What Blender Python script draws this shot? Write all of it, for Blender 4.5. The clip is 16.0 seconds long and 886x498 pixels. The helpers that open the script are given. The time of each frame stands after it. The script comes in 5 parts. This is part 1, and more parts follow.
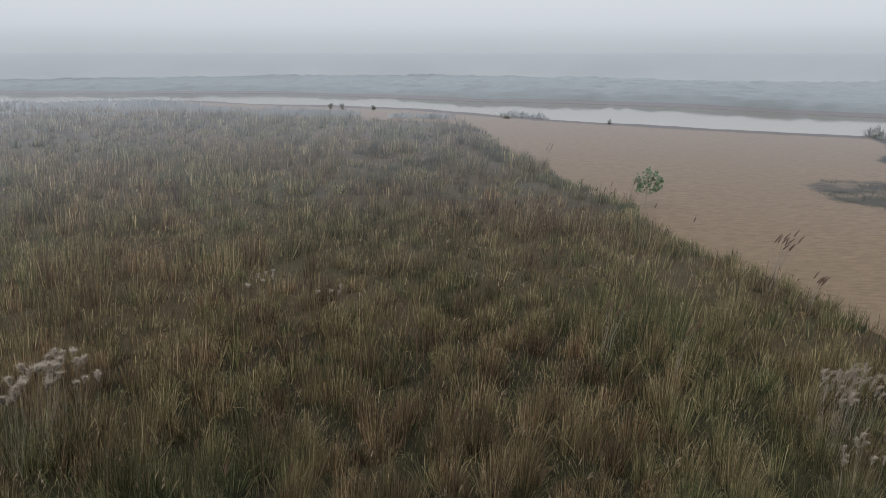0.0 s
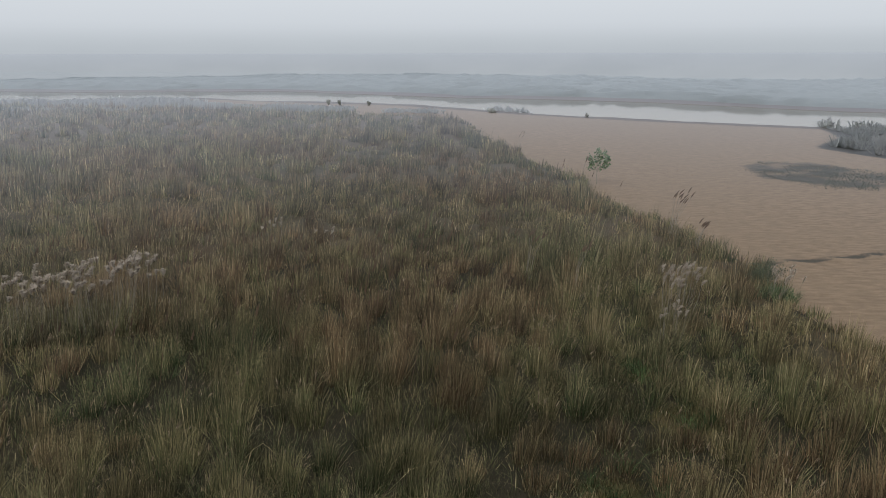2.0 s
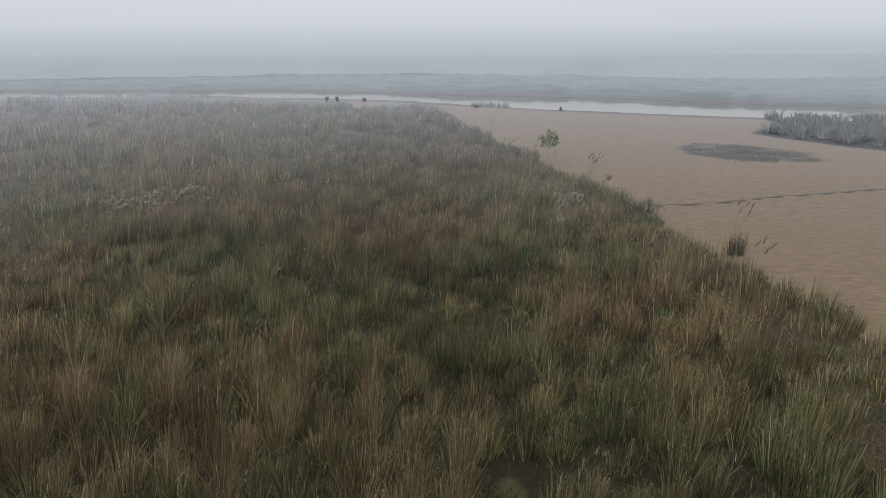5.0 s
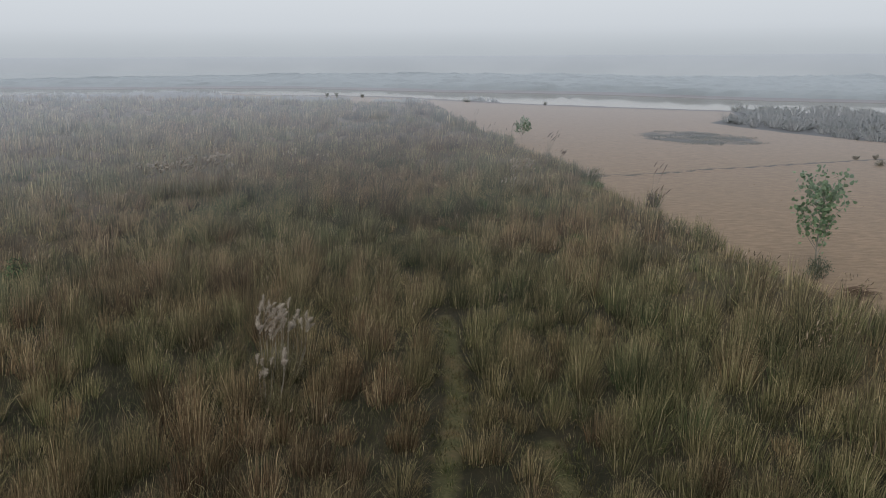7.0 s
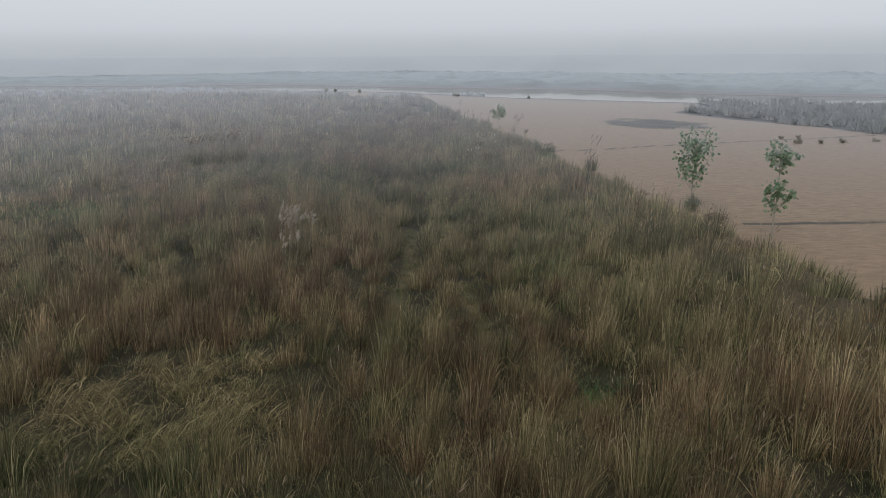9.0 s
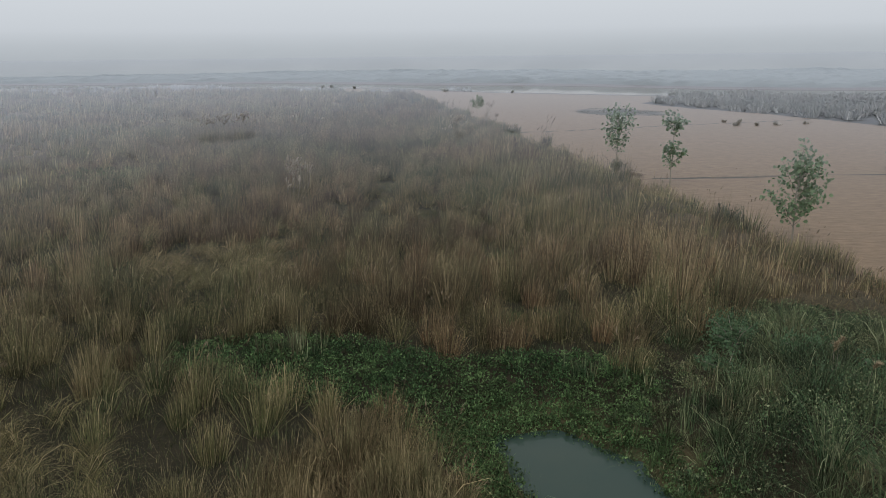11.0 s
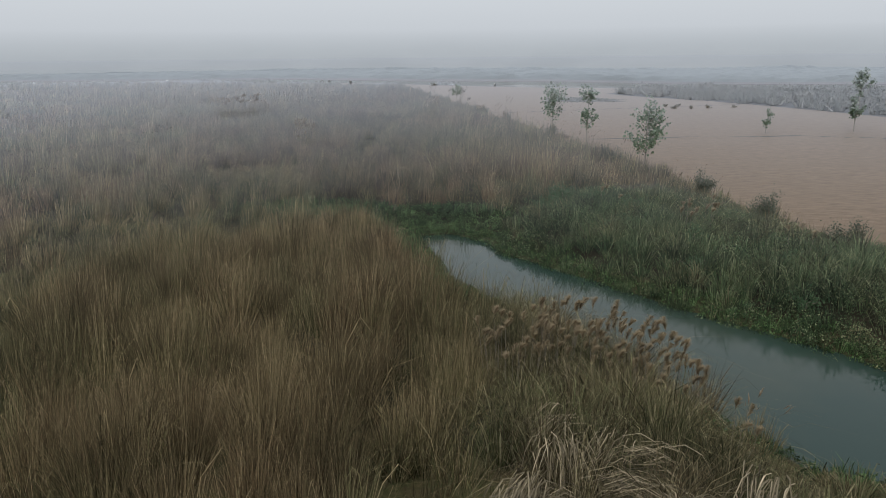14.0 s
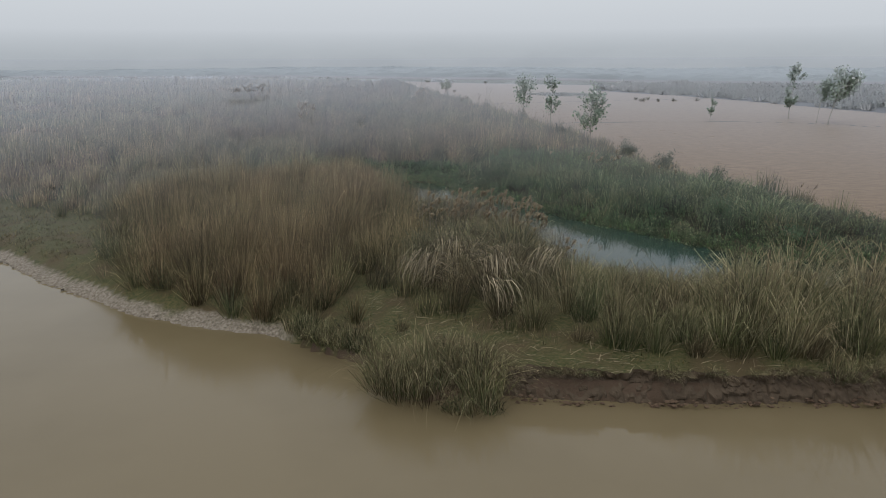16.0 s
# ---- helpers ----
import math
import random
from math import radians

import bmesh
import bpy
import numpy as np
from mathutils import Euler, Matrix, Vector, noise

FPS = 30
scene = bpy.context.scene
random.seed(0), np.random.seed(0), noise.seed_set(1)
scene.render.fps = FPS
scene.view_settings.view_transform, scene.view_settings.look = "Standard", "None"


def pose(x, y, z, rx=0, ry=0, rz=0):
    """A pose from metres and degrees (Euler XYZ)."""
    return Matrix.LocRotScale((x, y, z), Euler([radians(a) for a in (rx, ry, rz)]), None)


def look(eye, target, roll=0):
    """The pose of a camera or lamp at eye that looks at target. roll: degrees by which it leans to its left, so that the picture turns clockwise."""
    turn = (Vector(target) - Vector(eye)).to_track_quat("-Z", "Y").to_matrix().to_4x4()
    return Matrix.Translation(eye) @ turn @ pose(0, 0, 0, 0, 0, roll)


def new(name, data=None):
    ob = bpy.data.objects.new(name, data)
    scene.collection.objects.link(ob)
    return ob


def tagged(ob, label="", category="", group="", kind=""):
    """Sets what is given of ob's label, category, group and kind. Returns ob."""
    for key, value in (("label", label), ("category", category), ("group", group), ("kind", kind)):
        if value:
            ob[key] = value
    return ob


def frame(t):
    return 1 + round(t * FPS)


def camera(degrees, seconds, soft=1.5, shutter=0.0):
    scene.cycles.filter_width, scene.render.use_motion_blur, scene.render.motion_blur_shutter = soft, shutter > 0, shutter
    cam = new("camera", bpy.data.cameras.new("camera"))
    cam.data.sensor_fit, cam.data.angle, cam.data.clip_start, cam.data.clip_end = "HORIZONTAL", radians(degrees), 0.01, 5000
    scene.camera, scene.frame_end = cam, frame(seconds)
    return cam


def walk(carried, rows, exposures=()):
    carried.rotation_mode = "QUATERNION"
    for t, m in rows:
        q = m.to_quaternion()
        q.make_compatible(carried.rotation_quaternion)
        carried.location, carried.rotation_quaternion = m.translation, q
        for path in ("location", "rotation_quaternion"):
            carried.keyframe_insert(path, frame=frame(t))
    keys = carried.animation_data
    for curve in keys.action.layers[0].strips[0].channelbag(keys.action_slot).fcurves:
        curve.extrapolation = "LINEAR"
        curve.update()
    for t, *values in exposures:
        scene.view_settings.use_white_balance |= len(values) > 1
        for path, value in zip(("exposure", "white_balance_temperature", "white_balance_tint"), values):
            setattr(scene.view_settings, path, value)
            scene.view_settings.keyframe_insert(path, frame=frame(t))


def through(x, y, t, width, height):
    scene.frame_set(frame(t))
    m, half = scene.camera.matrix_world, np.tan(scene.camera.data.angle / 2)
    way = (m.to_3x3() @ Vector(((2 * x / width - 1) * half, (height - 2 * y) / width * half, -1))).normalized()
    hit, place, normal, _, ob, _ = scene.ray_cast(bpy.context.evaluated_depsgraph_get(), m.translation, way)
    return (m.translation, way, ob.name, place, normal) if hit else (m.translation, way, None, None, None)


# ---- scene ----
cam = camera(62.1, 16.0, soft=0.6)
METRES, EYE, TILT, LEAN, TURN = 117.0, 14.6, -15.1, 0.0, 0.0
ROWS = [
    (0.0, 0.0, 0.0, 0.0, 0.0, 0.0, -0.0),
    (0.5, 0.0046, -0.0267, -0.0077, -0.05, -0.02, 0.05),
    (1.0, 0.0096, -0.0533, -0.0157, -0.03, 0.01, 0.13),
    (1.5, 0.0143, -0.0798, -0.0231, -0.02, 0.02, 0.14),
    (2.0, 0.0189, -0.1066, -0.0308, -0.05, 0.0, 0.14),
    (2.5, 0.0232, -0.1325, -0.0385, -0.09, 0.04, 0.15),
    (3.0, 0.0277, -0.1577, -0.0457, -0.09, 0.06, 0.17),
    (3.5, 0.0321, -0.1827, -0.0529, -0.1, 0.08, 0.18),
    (4.0, 0.0366, -0.2075, -0.0602, -0.1, 0.1, 0.21),
    (6.5, 0.059, -0.3458, -0.105, -0.03, 0.21, 0.28),
    (7.0, 0.0638, -0.3783, -0.1149, -0.04, 0.21, 0.29),
    (7.5, 0.0688, -0.4117, -0.1257, -0.04, 0.22, 0.31),
    (8.0, 0.0741, -0.4456, -0.1368, -0.04, 0.24, 0.32),
    (8.5, 0.0797, -0.4798, -0.1479, -0.04, 0.23, 0.33),
    (11.0, 0.1076, -0.6402, -0.2017, -0.19, 0.28, 0.67),
    (11.5, 0.1127, -0.6709, -0.2127, -0.2, 0.32, 0.71),
    (12.0, 0.1175, -0.7018, -0.2235, -0.23, 0.32, 0.74),
    (12.5, 0.1221, -0.7326, -0.2342, -0.25, 0.35, 0.73),
    (13.0, 0.1264, -0.7633, -0.2449, -0.28, 0.36, 0.68),
    (13.5, 0.1306, -0.7934, -0.2554, -0.31, 0.36, 0.66),
    (14.0, 0.1347, -0.8229, -0.2653, -0.35, 0.38, 0.63),
    (14.5, 0.139, -0.8519, -0.2752, -0.4, 0.42, 0.56),
    (15.0, 0.1437, -0.8805, -0.2852, -0.4, 0.45, 0.51),
    (15.5, 0.1483, -0.9098, -0.2954, -0.44, 0.44, 0.4),
    (16.0, 0.1525, -0.9395, -0.3059, -0.5, 0.46, 0.33),
]
walk(cam, [(t, pose(0, 0, EYE, TILT, LEAN, TURN) @ pose(METRES * x, METRES * y, METRES * z, 90 + pitch, roll, yaw)) for t, x, y, z, yaw, pitch, roll in ROWS],
     exposures=((0.0, 0.30), (8.0, 0.25), (16.0, 0.16)))

# ---- world and sun: an overcast, hazy day ----
world = bpy.data.worlds.new("overcast")
scene.world = world
world.use_nodes = True
wn, wl = world.node_tree.nodes, world.node_tree.links
wn.clear()
w_out, w_bg = wn.new("ShaderNodeOutputWorld"), wn.new("ShaderNodeBackground")
w_sky = wn.new("ShaderNodeTexSky")
w_sky.sky_type, w_sky.sun_disc = "NISHITA", False
w_sky.sun_elevation, w_sky.sun_rotation = radians(48), radians(205)
w_sky.air_density, w_sky.dust_density = 1.0, 6.0
w_tint = wn.new("ShaderNodeVectorMath")
w_tint.operation = "MULTIPLY"
w_tint.inputs[1].default_value = (0.06, 0.055, 0.05)
w_co, w_sep, w_ramp, w_mix = (wn.new("ShaderNodeTexCoord"), wn.new("ShaderNodeSeparateXYZ"),
                              wn.new("ShaderNodeValToRGB"), wn.new("ShaderNodeMix"))
w_mix.data_type = "RGBA"
w_mix.inputs[0].default_value = 0.9
ramp = w_ramp.color_ramp
ramp.elements[0].position, ramp.elements[0].color = 0.0, (0.455, 0.492, 0.53, 1)
ramp.elements[1].position, ramp.elements[1].color = 1.0, (0.62, 0.645, 0.69, 1)
for place, colour in ((0.01, (0.475, 0.512, 0.55, 1)), (0.035, (0.55, 0.587, 0.63, 1)), (0.075, (0.60, 0.637, 0.68, 1)), (0.3, (0.66, 0.69, 0.735, 1))):
    ramp.elements.new(place).color = colour
wl.new(w_co.outputs["Generated"], w_sep.inputs[0])
wl.new(w_sep.outputs["Z"], w_ramp.inputs[0])
wl.new(w_sky.outputs[0], w_tint.inputs[0])
wl.new(w_tint.outputs[0], w_mix.inputs["A"])
wl.new(w_ramp.outputs[0], w_mix.inputs["B"])
wl.new(w_mix.outputs["Result"], w_bg.inputs[0])
w_bg.inputs[1].default_value = 1.0
wl.new(w_bg.outputs[0], w_out.inputs[0])

sun = new("sun", bpy.data.lights.new("sun", "SUN"))
sun.data.energy, sun.data.angle, sun.data.color = 1.0, radians(35), (1.0, 0.97, 0.93)
sun.matrix_world = look((-30, -60, 80), (0, 0, 0))


# ---- materials ----
class Nodes:
    """A small builder for node materials."""

    def __init__(self, name):
        self.mat = bpy.data.materials.new(name)
        self.mat.use_nodes = True
        self.nt = self.mat.node_tree
        self.nt.nodes.clear()
        self.out = self.nt.nodes.new("ShaderNodeOutputMaterial")

    def node(self, kind, **sets):
        n = self.nt.nodes.new(kind)
        for k, v in sets.items():
            if k in n.inputs:
                self.put(n.inputs[k], v)
        return n

    def put(self, socket, v):
        if hasattr(v, "is_output"):
            self.nt.links.new(v, socket)
        else:
            socket.default_value = v

    def noise(self, scale, detail=4.0, rough=0.6, vec=None, out="Fac"):
        n = self.node("ShaderNodeTexNoise", Scale=scale, Detail=detail, Roughness=rough)
        self.put(n.inputs["Vector"], vec or self.place())
        return n.outputs[out]

    def place(self):
        return self.node("ShaderNodeNewGeometry").outputs["Position"]

    def stretched(self, sx, sy, sz, turn=0.0):
        m = self.node("ShaderNodeMapping")
        m.inputs["Scale"].default_value = (sx, sy, sz)
        m.inputs["Rotation"].default_value = (0, 0, turn)
        self.put(m.inputs["Vector"], self.place())
        return m.outputs[0]

    def attr(self, name):
        n = self.node("ShaderNodeAttribute")
        n.attribute_name = name
        return n.outputs["Fac"]

    def math(self, op, a, b=0.0, clamp=False):
        n = self.node("ShaderNodeMath")
        n.operation, n.use_clamp = op, clamp
        self.put(n.inputs[0], a)
        self.put(n.inputs[1], b)
        return n.outputs[0]

    def fit(self, v, a, b, c=0.0, d=1.0):
        n = self.node("ShaderNodeMapRange")
        for i, s in enumerate((v, a, b, c, d)):
            self.put(n.inputs[i], s)
        return n.outputs[0]

    def mix(self, f, a, b, how="MIX"):
        n = self.node("ShaderNodeMix")
        n.data_type, n.blend_type = "RGBA", how
        self.put(n.inputs[0], f)
        for s, v in (("A", a), ("B", b)):
            self.put(n.inputs[s], (*v, 1) if isinstance(v, tuple) else v)
        return n.outputs["Result"]

    def bump(self, height, strength=0.5, distance=0.05):
        return self.node("ShaderNodeBump", Height=height, Strength=strength, Distance=distance).outputs[0]

    def surface(self, colour, rough=0.9, normal=None, spec=0.15, through=None, haze_weight=0.0, gloss_rough=0.35, ior=1.45, power=12.0, gloss=(0.86, 0.90, 0.96)):
        """A matt surface; through: share of light let through (leaves); a sky gloss imitates haze."""
        p = self.node("ShaderNodeBsdfPrincipled", Roughness=rough)
        self.put(p.inputs["Base Color"], (*colour, 1) if isinstance(colour, tuple) else colour)
        p.inputs["Specular IOR Level"].default_value = spec
        p.inputs["IOR"].default_value = ior
        if normal:
            self.put(p.inputs["Normal"], normal)
        shader = p.outputs[0]
        if through:
            t, m = self.node("ShaderNodeBsdfTranslucent"), self.node("ShaderNodeMixShader")
            self.put(t.inputs["Color"], (*colour, 1) if isinstance(colour, tuple) else colour)
            m.inputs[0].default_value = through
            self.nt.links.new(shader, m.inputs[1])
            self.nt.links.new(t.outputs[0], m.inputs[2])
            shader = m.outputs[0]
        if haze_weight:
            shader = self.haze_gloss(shader, haze_weight, gloss_rough, power, gloss)
        self.nt.links.new(shader, self.out.inputs[0])
        return self.mat

    def haze_gloss(self, shader, weight, rough, power, gloss):
        # Haze put into the surface: pale sky gloss that grows at flat views.
        up = self.node("ShaderNodeCombineXYZ", Z=1.0).outputs[0]
        lw = self.node("ShaderNodeLayerWeight", Blend=0.5, Normal=up).outputs["Facing"]
        f = self.math("MULTIPLY", self.math("POWER", lw, power), weight, clamp=True)
        g = self.node("ShaderNodeBsdfGlossy", Roughness=rough, Normal=up)
        g.inputs["Color"].default_value = (*gloss, 1)
        m = self.node("ShaderNodeMixShader")
        self.nt.links.new(f, m.inputs[0])
        self.nt.links.new(shader, m.inputs[1])
        self.nt.links.new(g.outputs[0], m.inputs[2])
        return m.outputs[0]


# Default weight of the gloss that stands in for haze.
HAZE_GLOSS = 0.75


def grass_material(name, tones, tops, through=0.12, patch=0.09, swing=0.5, haze_gloss=0.7, vary=1.0, power=12.0, pale=(1.5, 0.42), gloss=(0.86, 0.90, 0.96)):
    """Blades: a scale of leaf tones by clump and by patch of ground, paler on the tips and on some whole blades."""
    n = Nodes(name)
    tone, tip = n.attr("tone"), n.attr("tip")
    isl = n.node("ShaderNodeNewGeometry").outputs["Random Per Island"]
    shift = n.fit(n.noise(patch, 3.0), 0.3, 0.7, -swing, swing)
    scale = n.node("ShaderNodeValToRGB")
    n.put(scale.inputs[0], n.math("ADD", tone, shift, clamp=True))
    els = scale.color_ramp.elements
    els[0].color, els[1].color = (*tones[0], 1), (*tones[-1], 1)
    for i, c in enumerate(tones[1:-1]):
        els.new((i + 1) / (len(tones) - 1)).color = (*c, 1)
    base = n.mix(n.fit(isl, 0.84, 0.96, 0.0, 0.7), scale.outputs[0], tops)
    col = n.mix(n.math("MULTIPLY", n.math("POWER", tip, pale[0]), pale[1]), base, tops)
    # The clump value is random brightness, plus the pale side veil of the reed bed.
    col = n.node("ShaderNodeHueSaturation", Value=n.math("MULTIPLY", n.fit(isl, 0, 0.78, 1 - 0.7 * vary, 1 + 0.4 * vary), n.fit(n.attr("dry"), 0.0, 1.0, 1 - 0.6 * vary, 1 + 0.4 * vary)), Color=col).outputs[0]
    return n.surface(col, 0.75, None, 0.1, through, haze_gloss, 0.5, power=power, gloss=gloss)


M_REED = grass_material("dry_reed", ((0.030, 0.058, 0.022), (0.064, 0.078, 0.028), (0.105, 0.098, 0.042), (0.106, 0.086, 0.043), (0.122, 0.07, 0.036), (0.085, 0.055, 0.034)), (0.35, 0.28, 0.165), swing=0.15, haze_gloss=0.72, power=12.0, pale=(1.3, 0.5), gloss=(0.82, 0.89, 1.0))
M_TALL = grass_material("rust_reed", ((0.046, 0.064, 0.024), (0.092, 0.087, 0.037), (0.096, 0.068, 0.034), (0.09, 0.055, 0.029), (0.14, 0.115, 0.06)), (0.36, 0.29, 0.17), swing=0.3, haze_gloss=0.6, power=13.0, pale=(1.2, 0.55), gloss=(0.93, 0.90, 0.91))
M_GREEN = grass_material("green_reed", ((0.042, 0.086, 0.040), (0.068, 0.112, 0.05), (0.10, 0.115, 0.055), (0.125, 0.108, 0.062)), (0.27, 0.28, 0.165), 0.2, 0.2, 0.4, 0.7, power=12.0)
M_WEED = grass_material("green_weed", ((0.036, 0.08, 0.032), (0.06, 0.112, 0.042), (0.082, 0.135, 0.054)), (0.14, 0.20, 0.085), 0.2, 0.3, 0.3)
M_CANE = grass_material("pale_cane", ((0.04, 0.068, 0.024), (0.074, 0.09, 0.032), (0.10, 0.09, 0.042), (0.085, 0.062, 0.036), (0.14, 0.12, 0.064)), (0.36, 0.31, 0.19), 0.15, 0.2, 0.3, pale=(1.4, 0.55))
M_TURF = grass_material("short_turf", ((0.045, 0.064, 0.02), (0.085, 0.078, 0.032), (0.11, 0.088, 0.042)), (0.19, 0.155, 0.08), 0.2, 0.4)
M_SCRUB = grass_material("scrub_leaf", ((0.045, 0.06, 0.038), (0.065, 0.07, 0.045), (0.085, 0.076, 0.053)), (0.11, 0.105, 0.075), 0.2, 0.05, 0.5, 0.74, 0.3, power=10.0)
# Haze put into the leaf tones: lightened, greyed and low in contrast.
M_HAZED_SCRUB = grass_material("hazed_scrub_leaf", ((0.07, 0.085, 0.065), (0.08, 0.09, 0.068), (0.092, 0.094, 0.074)), (0.10, 0.105, 0.085), 0.2, 0.03, 0.5, 0.9, 0.15, power=9.0, gloss=(0.84, 0.89, 0.97))
M_HEADS = grass_material("reed_feather", ((0.17, 0.13, 0.085), (0.22, 0.165, 0.105), (0.27, 0.215, 0.15)), (0.38, 0.31, 0.23), 0.3, 0.1)


def thatch_material():
    """The matted lower leaves between the reeds, with shade mixed into their colour."""
    n = Nodes("shaded_reed_thatch")
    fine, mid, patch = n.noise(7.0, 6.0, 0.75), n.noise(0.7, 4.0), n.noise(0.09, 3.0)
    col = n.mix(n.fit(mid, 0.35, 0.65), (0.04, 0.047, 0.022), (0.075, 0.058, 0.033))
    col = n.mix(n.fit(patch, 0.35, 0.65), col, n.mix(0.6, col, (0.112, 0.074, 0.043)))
    # Dark flecks paint in the shade between leaves.
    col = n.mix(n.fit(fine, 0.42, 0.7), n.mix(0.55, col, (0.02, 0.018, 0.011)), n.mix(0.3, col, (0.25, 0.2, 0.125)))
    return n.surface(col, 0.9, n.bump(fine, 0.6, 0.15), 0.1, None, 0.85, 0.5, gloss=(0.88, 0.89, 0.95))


def woods_material():
    """Closed canopy of far scrub, hazed by a strong grey-blue gloss at flat views."""
    n = Nodes("far_canopy")
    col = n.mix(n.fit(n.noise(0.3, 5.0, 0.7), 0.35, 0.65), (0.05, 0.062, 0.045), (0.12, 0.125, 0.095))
    # The gloss tint is the haze colour laid over the canopy.
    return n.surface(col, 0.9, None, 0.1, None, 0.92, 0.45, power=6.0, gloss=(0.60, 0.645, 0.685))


def ground_material():
    n = Nodes("ground")
    p = n.place()
    fine, mid, big = n.noise(9.0, 6.0), n.noise(0.8, 5.0), n.noise(0.06, 4.0)
    rows = n.node("ShaderNodeTexNoise", Scale=1.0, Detail=5.0, Roughness=0.65)
    n.put(rows.inputs["Vector"], n.stretched(0.9, 2.6, 1.0, 0.5))
    soil = n.mix(n.fit(mid, 0.3, 0.7), (0.016, 0.016, 0.009), (0.036, 0.03, 0.018))
    straw = n.mix(n.fit(rows.outputs["Fac"], 0.3, 0.7), (0.150, 0.107, 0.070), (0.274, 0.200, 0.133))
    straw = n.mix(n.fit(big, 0.35, 0.7), straw, n.mix(0.5, straw, (0.20, 0.15, 0.10)))
    straw = n.mix(n.fit(fine, 0.55, 0.75, 0, 0.4), straw, (0.095, 0.06, 0.042))
    turf = n.mix(n.fit(fine, 0.3, 0.7), (0.034, 0.048, 0.017), (0.12, 0.104, 0.05))
    turf = n.mix(n.fit(mid, 0.45, 0.65), turf, (0.085, 0.066, 0.036))
    mud = n.mix(fine, (0.06, 0.042, 0.03), (0.105, 0.076, 0.054))
    pale = n.mix(n.fit(fine, 0.35, 0.65), (0.12, 0.10, 0.075), (0.28, 0.25, 0.205))
    dark = n.mix(fine, (0.04, 0.038, 0.028), (0.08, 0.068, 0.05))
    col = soil
    for name, tint in (("field", straw), ("turf", turf), ("mud", mud), ("pale", pale), ("dark", dark)):
        edge = n.fit(n.math("ADD", n.attr(name), n.math("MULTIPLY", n.math("SUBTRACT", mid, 0.5), 0.6)), 0.35, 0.65)
        col = n.mix(edge, col, tint)
    h = n.math("ADD", fine, n.math("MULTIPLY", n.math("ADD", mid, rows.outputs["Fac"]), 1.5))
    return n.surface(col, 0.95, n.bump(h, 0.6, 0.08), 0.15, None, 0.64, 0.5, gloss=(0.85, 0.90, 0.99))


def water_material(name, deep, shoal, ripple, ior=1.33, rough=0.05):
    n = Nodes(name)
    cloud = n.noise(0.12, 4.0)
    col = n.mix(n.fit(cloud, 0.35, 0.65), deep, shoal)
    waves = n.math("ADD", n.noise(1.3, 3.0, 0.5, n.stretched(1, 2.2, 1, 0.4)), n.math("MULTIPLY", n.noise(6.0, 2.0), 0.25))
    return n.surface(col, rough, n.bump(waves, ripple, 0.02), 0.5, ior=ior)


M_SHADED_THATCH = thatch_material()
M_OPPOSITE = woods_material()
M_GROUND = ground_material()
M_RIVER = water_material("muddy_water", (0.155, 0.124, 0.07), (0.182, 0.147, 0.087), 0.07)
M_POND = water_material("pond_water", (0.022, 0.048, 0.041), (0.038, 0.058, 0.044), 0.025, 1.25, 0.03)
M_FARWATER = water_material("far_water", (0.16, 0.135, 0.10), (0.18, 0.15, 0.115), 0.15)


def plain(name, a, b, scale=6.0, rough=0.85, bump=0.4, through=None, haze_weight=HAZE_GLOSS):
    n = Nodes(name)
    f = n.noise(scale, 5.0)
    isl = n.node("ShaderNodeNewGeometry").outputs["Random Per Island"]
    col = n.mix(n.fit(n.math("ADD", n.math("MULTIPLY", f, 0.6), n.math("MULTIPLY", isl, 0.4)), 0.25, 0.75), a, b)
    return n.surface(col, rough, n.bump(f, bump, 0.02), 0.25, through, haze_weight, 0.4)


M_BARK = plain("young_bark", (0.16, 0.14, 0.11), (0.30, 0.27, 0.22), 14.0)
M_LEAF = plain("poplar_leaf", (0.095, 0.16, 0.08), (0.20, 0.28, 0.145), 2.0, 0.6, 0.1, 0.35)
M_STUBBLE = plain("straw_stubble", (0.19, 0.135, 0.083), (0.27, 0.195, 0.125), 1.0, 0.9, 0.1, None, 0.3)
M_PLUME = plain("pale_plume", (0.38, 0.33, 0.27), (0.57, 0.50, 0.42), 20.0, 0.95, 0.1, 0.4)
M_TANPLUME = plain("tan_plume", (0.29, 0.232, 0.145), (0.42, 0.345, 0.225), 20.0, 0.95, 0.1, 0.4)
M_HEAD = plain("seed_head", (0.075, 0.05, 0.035), (0.15, 0.10, 0.065), 20.0, 0.9)
M_CLOD = plain("pale_clod", (0.14, 0.118, 0.09), (0.27, 0.24, 0.195), 5.0, 0.95, 0.8)
M_DARKCLOD = plain("brown_clod", (0.075, 0.05, 0.035), (0.15, 0.105, 0.07), 5.0, 0.95, 0.8)


# ---- numeric helpers ----
rng = np.random.default_rng(7)


def vnoise(x, y, size, seed):
    """Smooth value noise from 0 to 1, with cells of that size in metres."""
    x, y = np.asarray(x, float) / size + seed * 17.3, np.asarray(y, float) / size - seed * 9.1
    ix, iy = np.floor(x), np.floor(y)
    fx, fy = x - ix, y - iy
    fx, fy = fx * fx * (3 - 2 * fx), fy * fy * (3 - 2 * fy)

    def cell(a, b):
        v = np.sin(a * 127.1 + b * 311.7 + seed * 74.7) * 43758.5453
        return v - np.floor(v)
    return ((cell(ix, iy) * (1 - fx) + cell(ix + 1, iy) * fx) * (1 - fy)
            + (cell(ix, iy + 1) * (1 - fx) + cell(ix + 1, iy + 1) * fx) * fy)


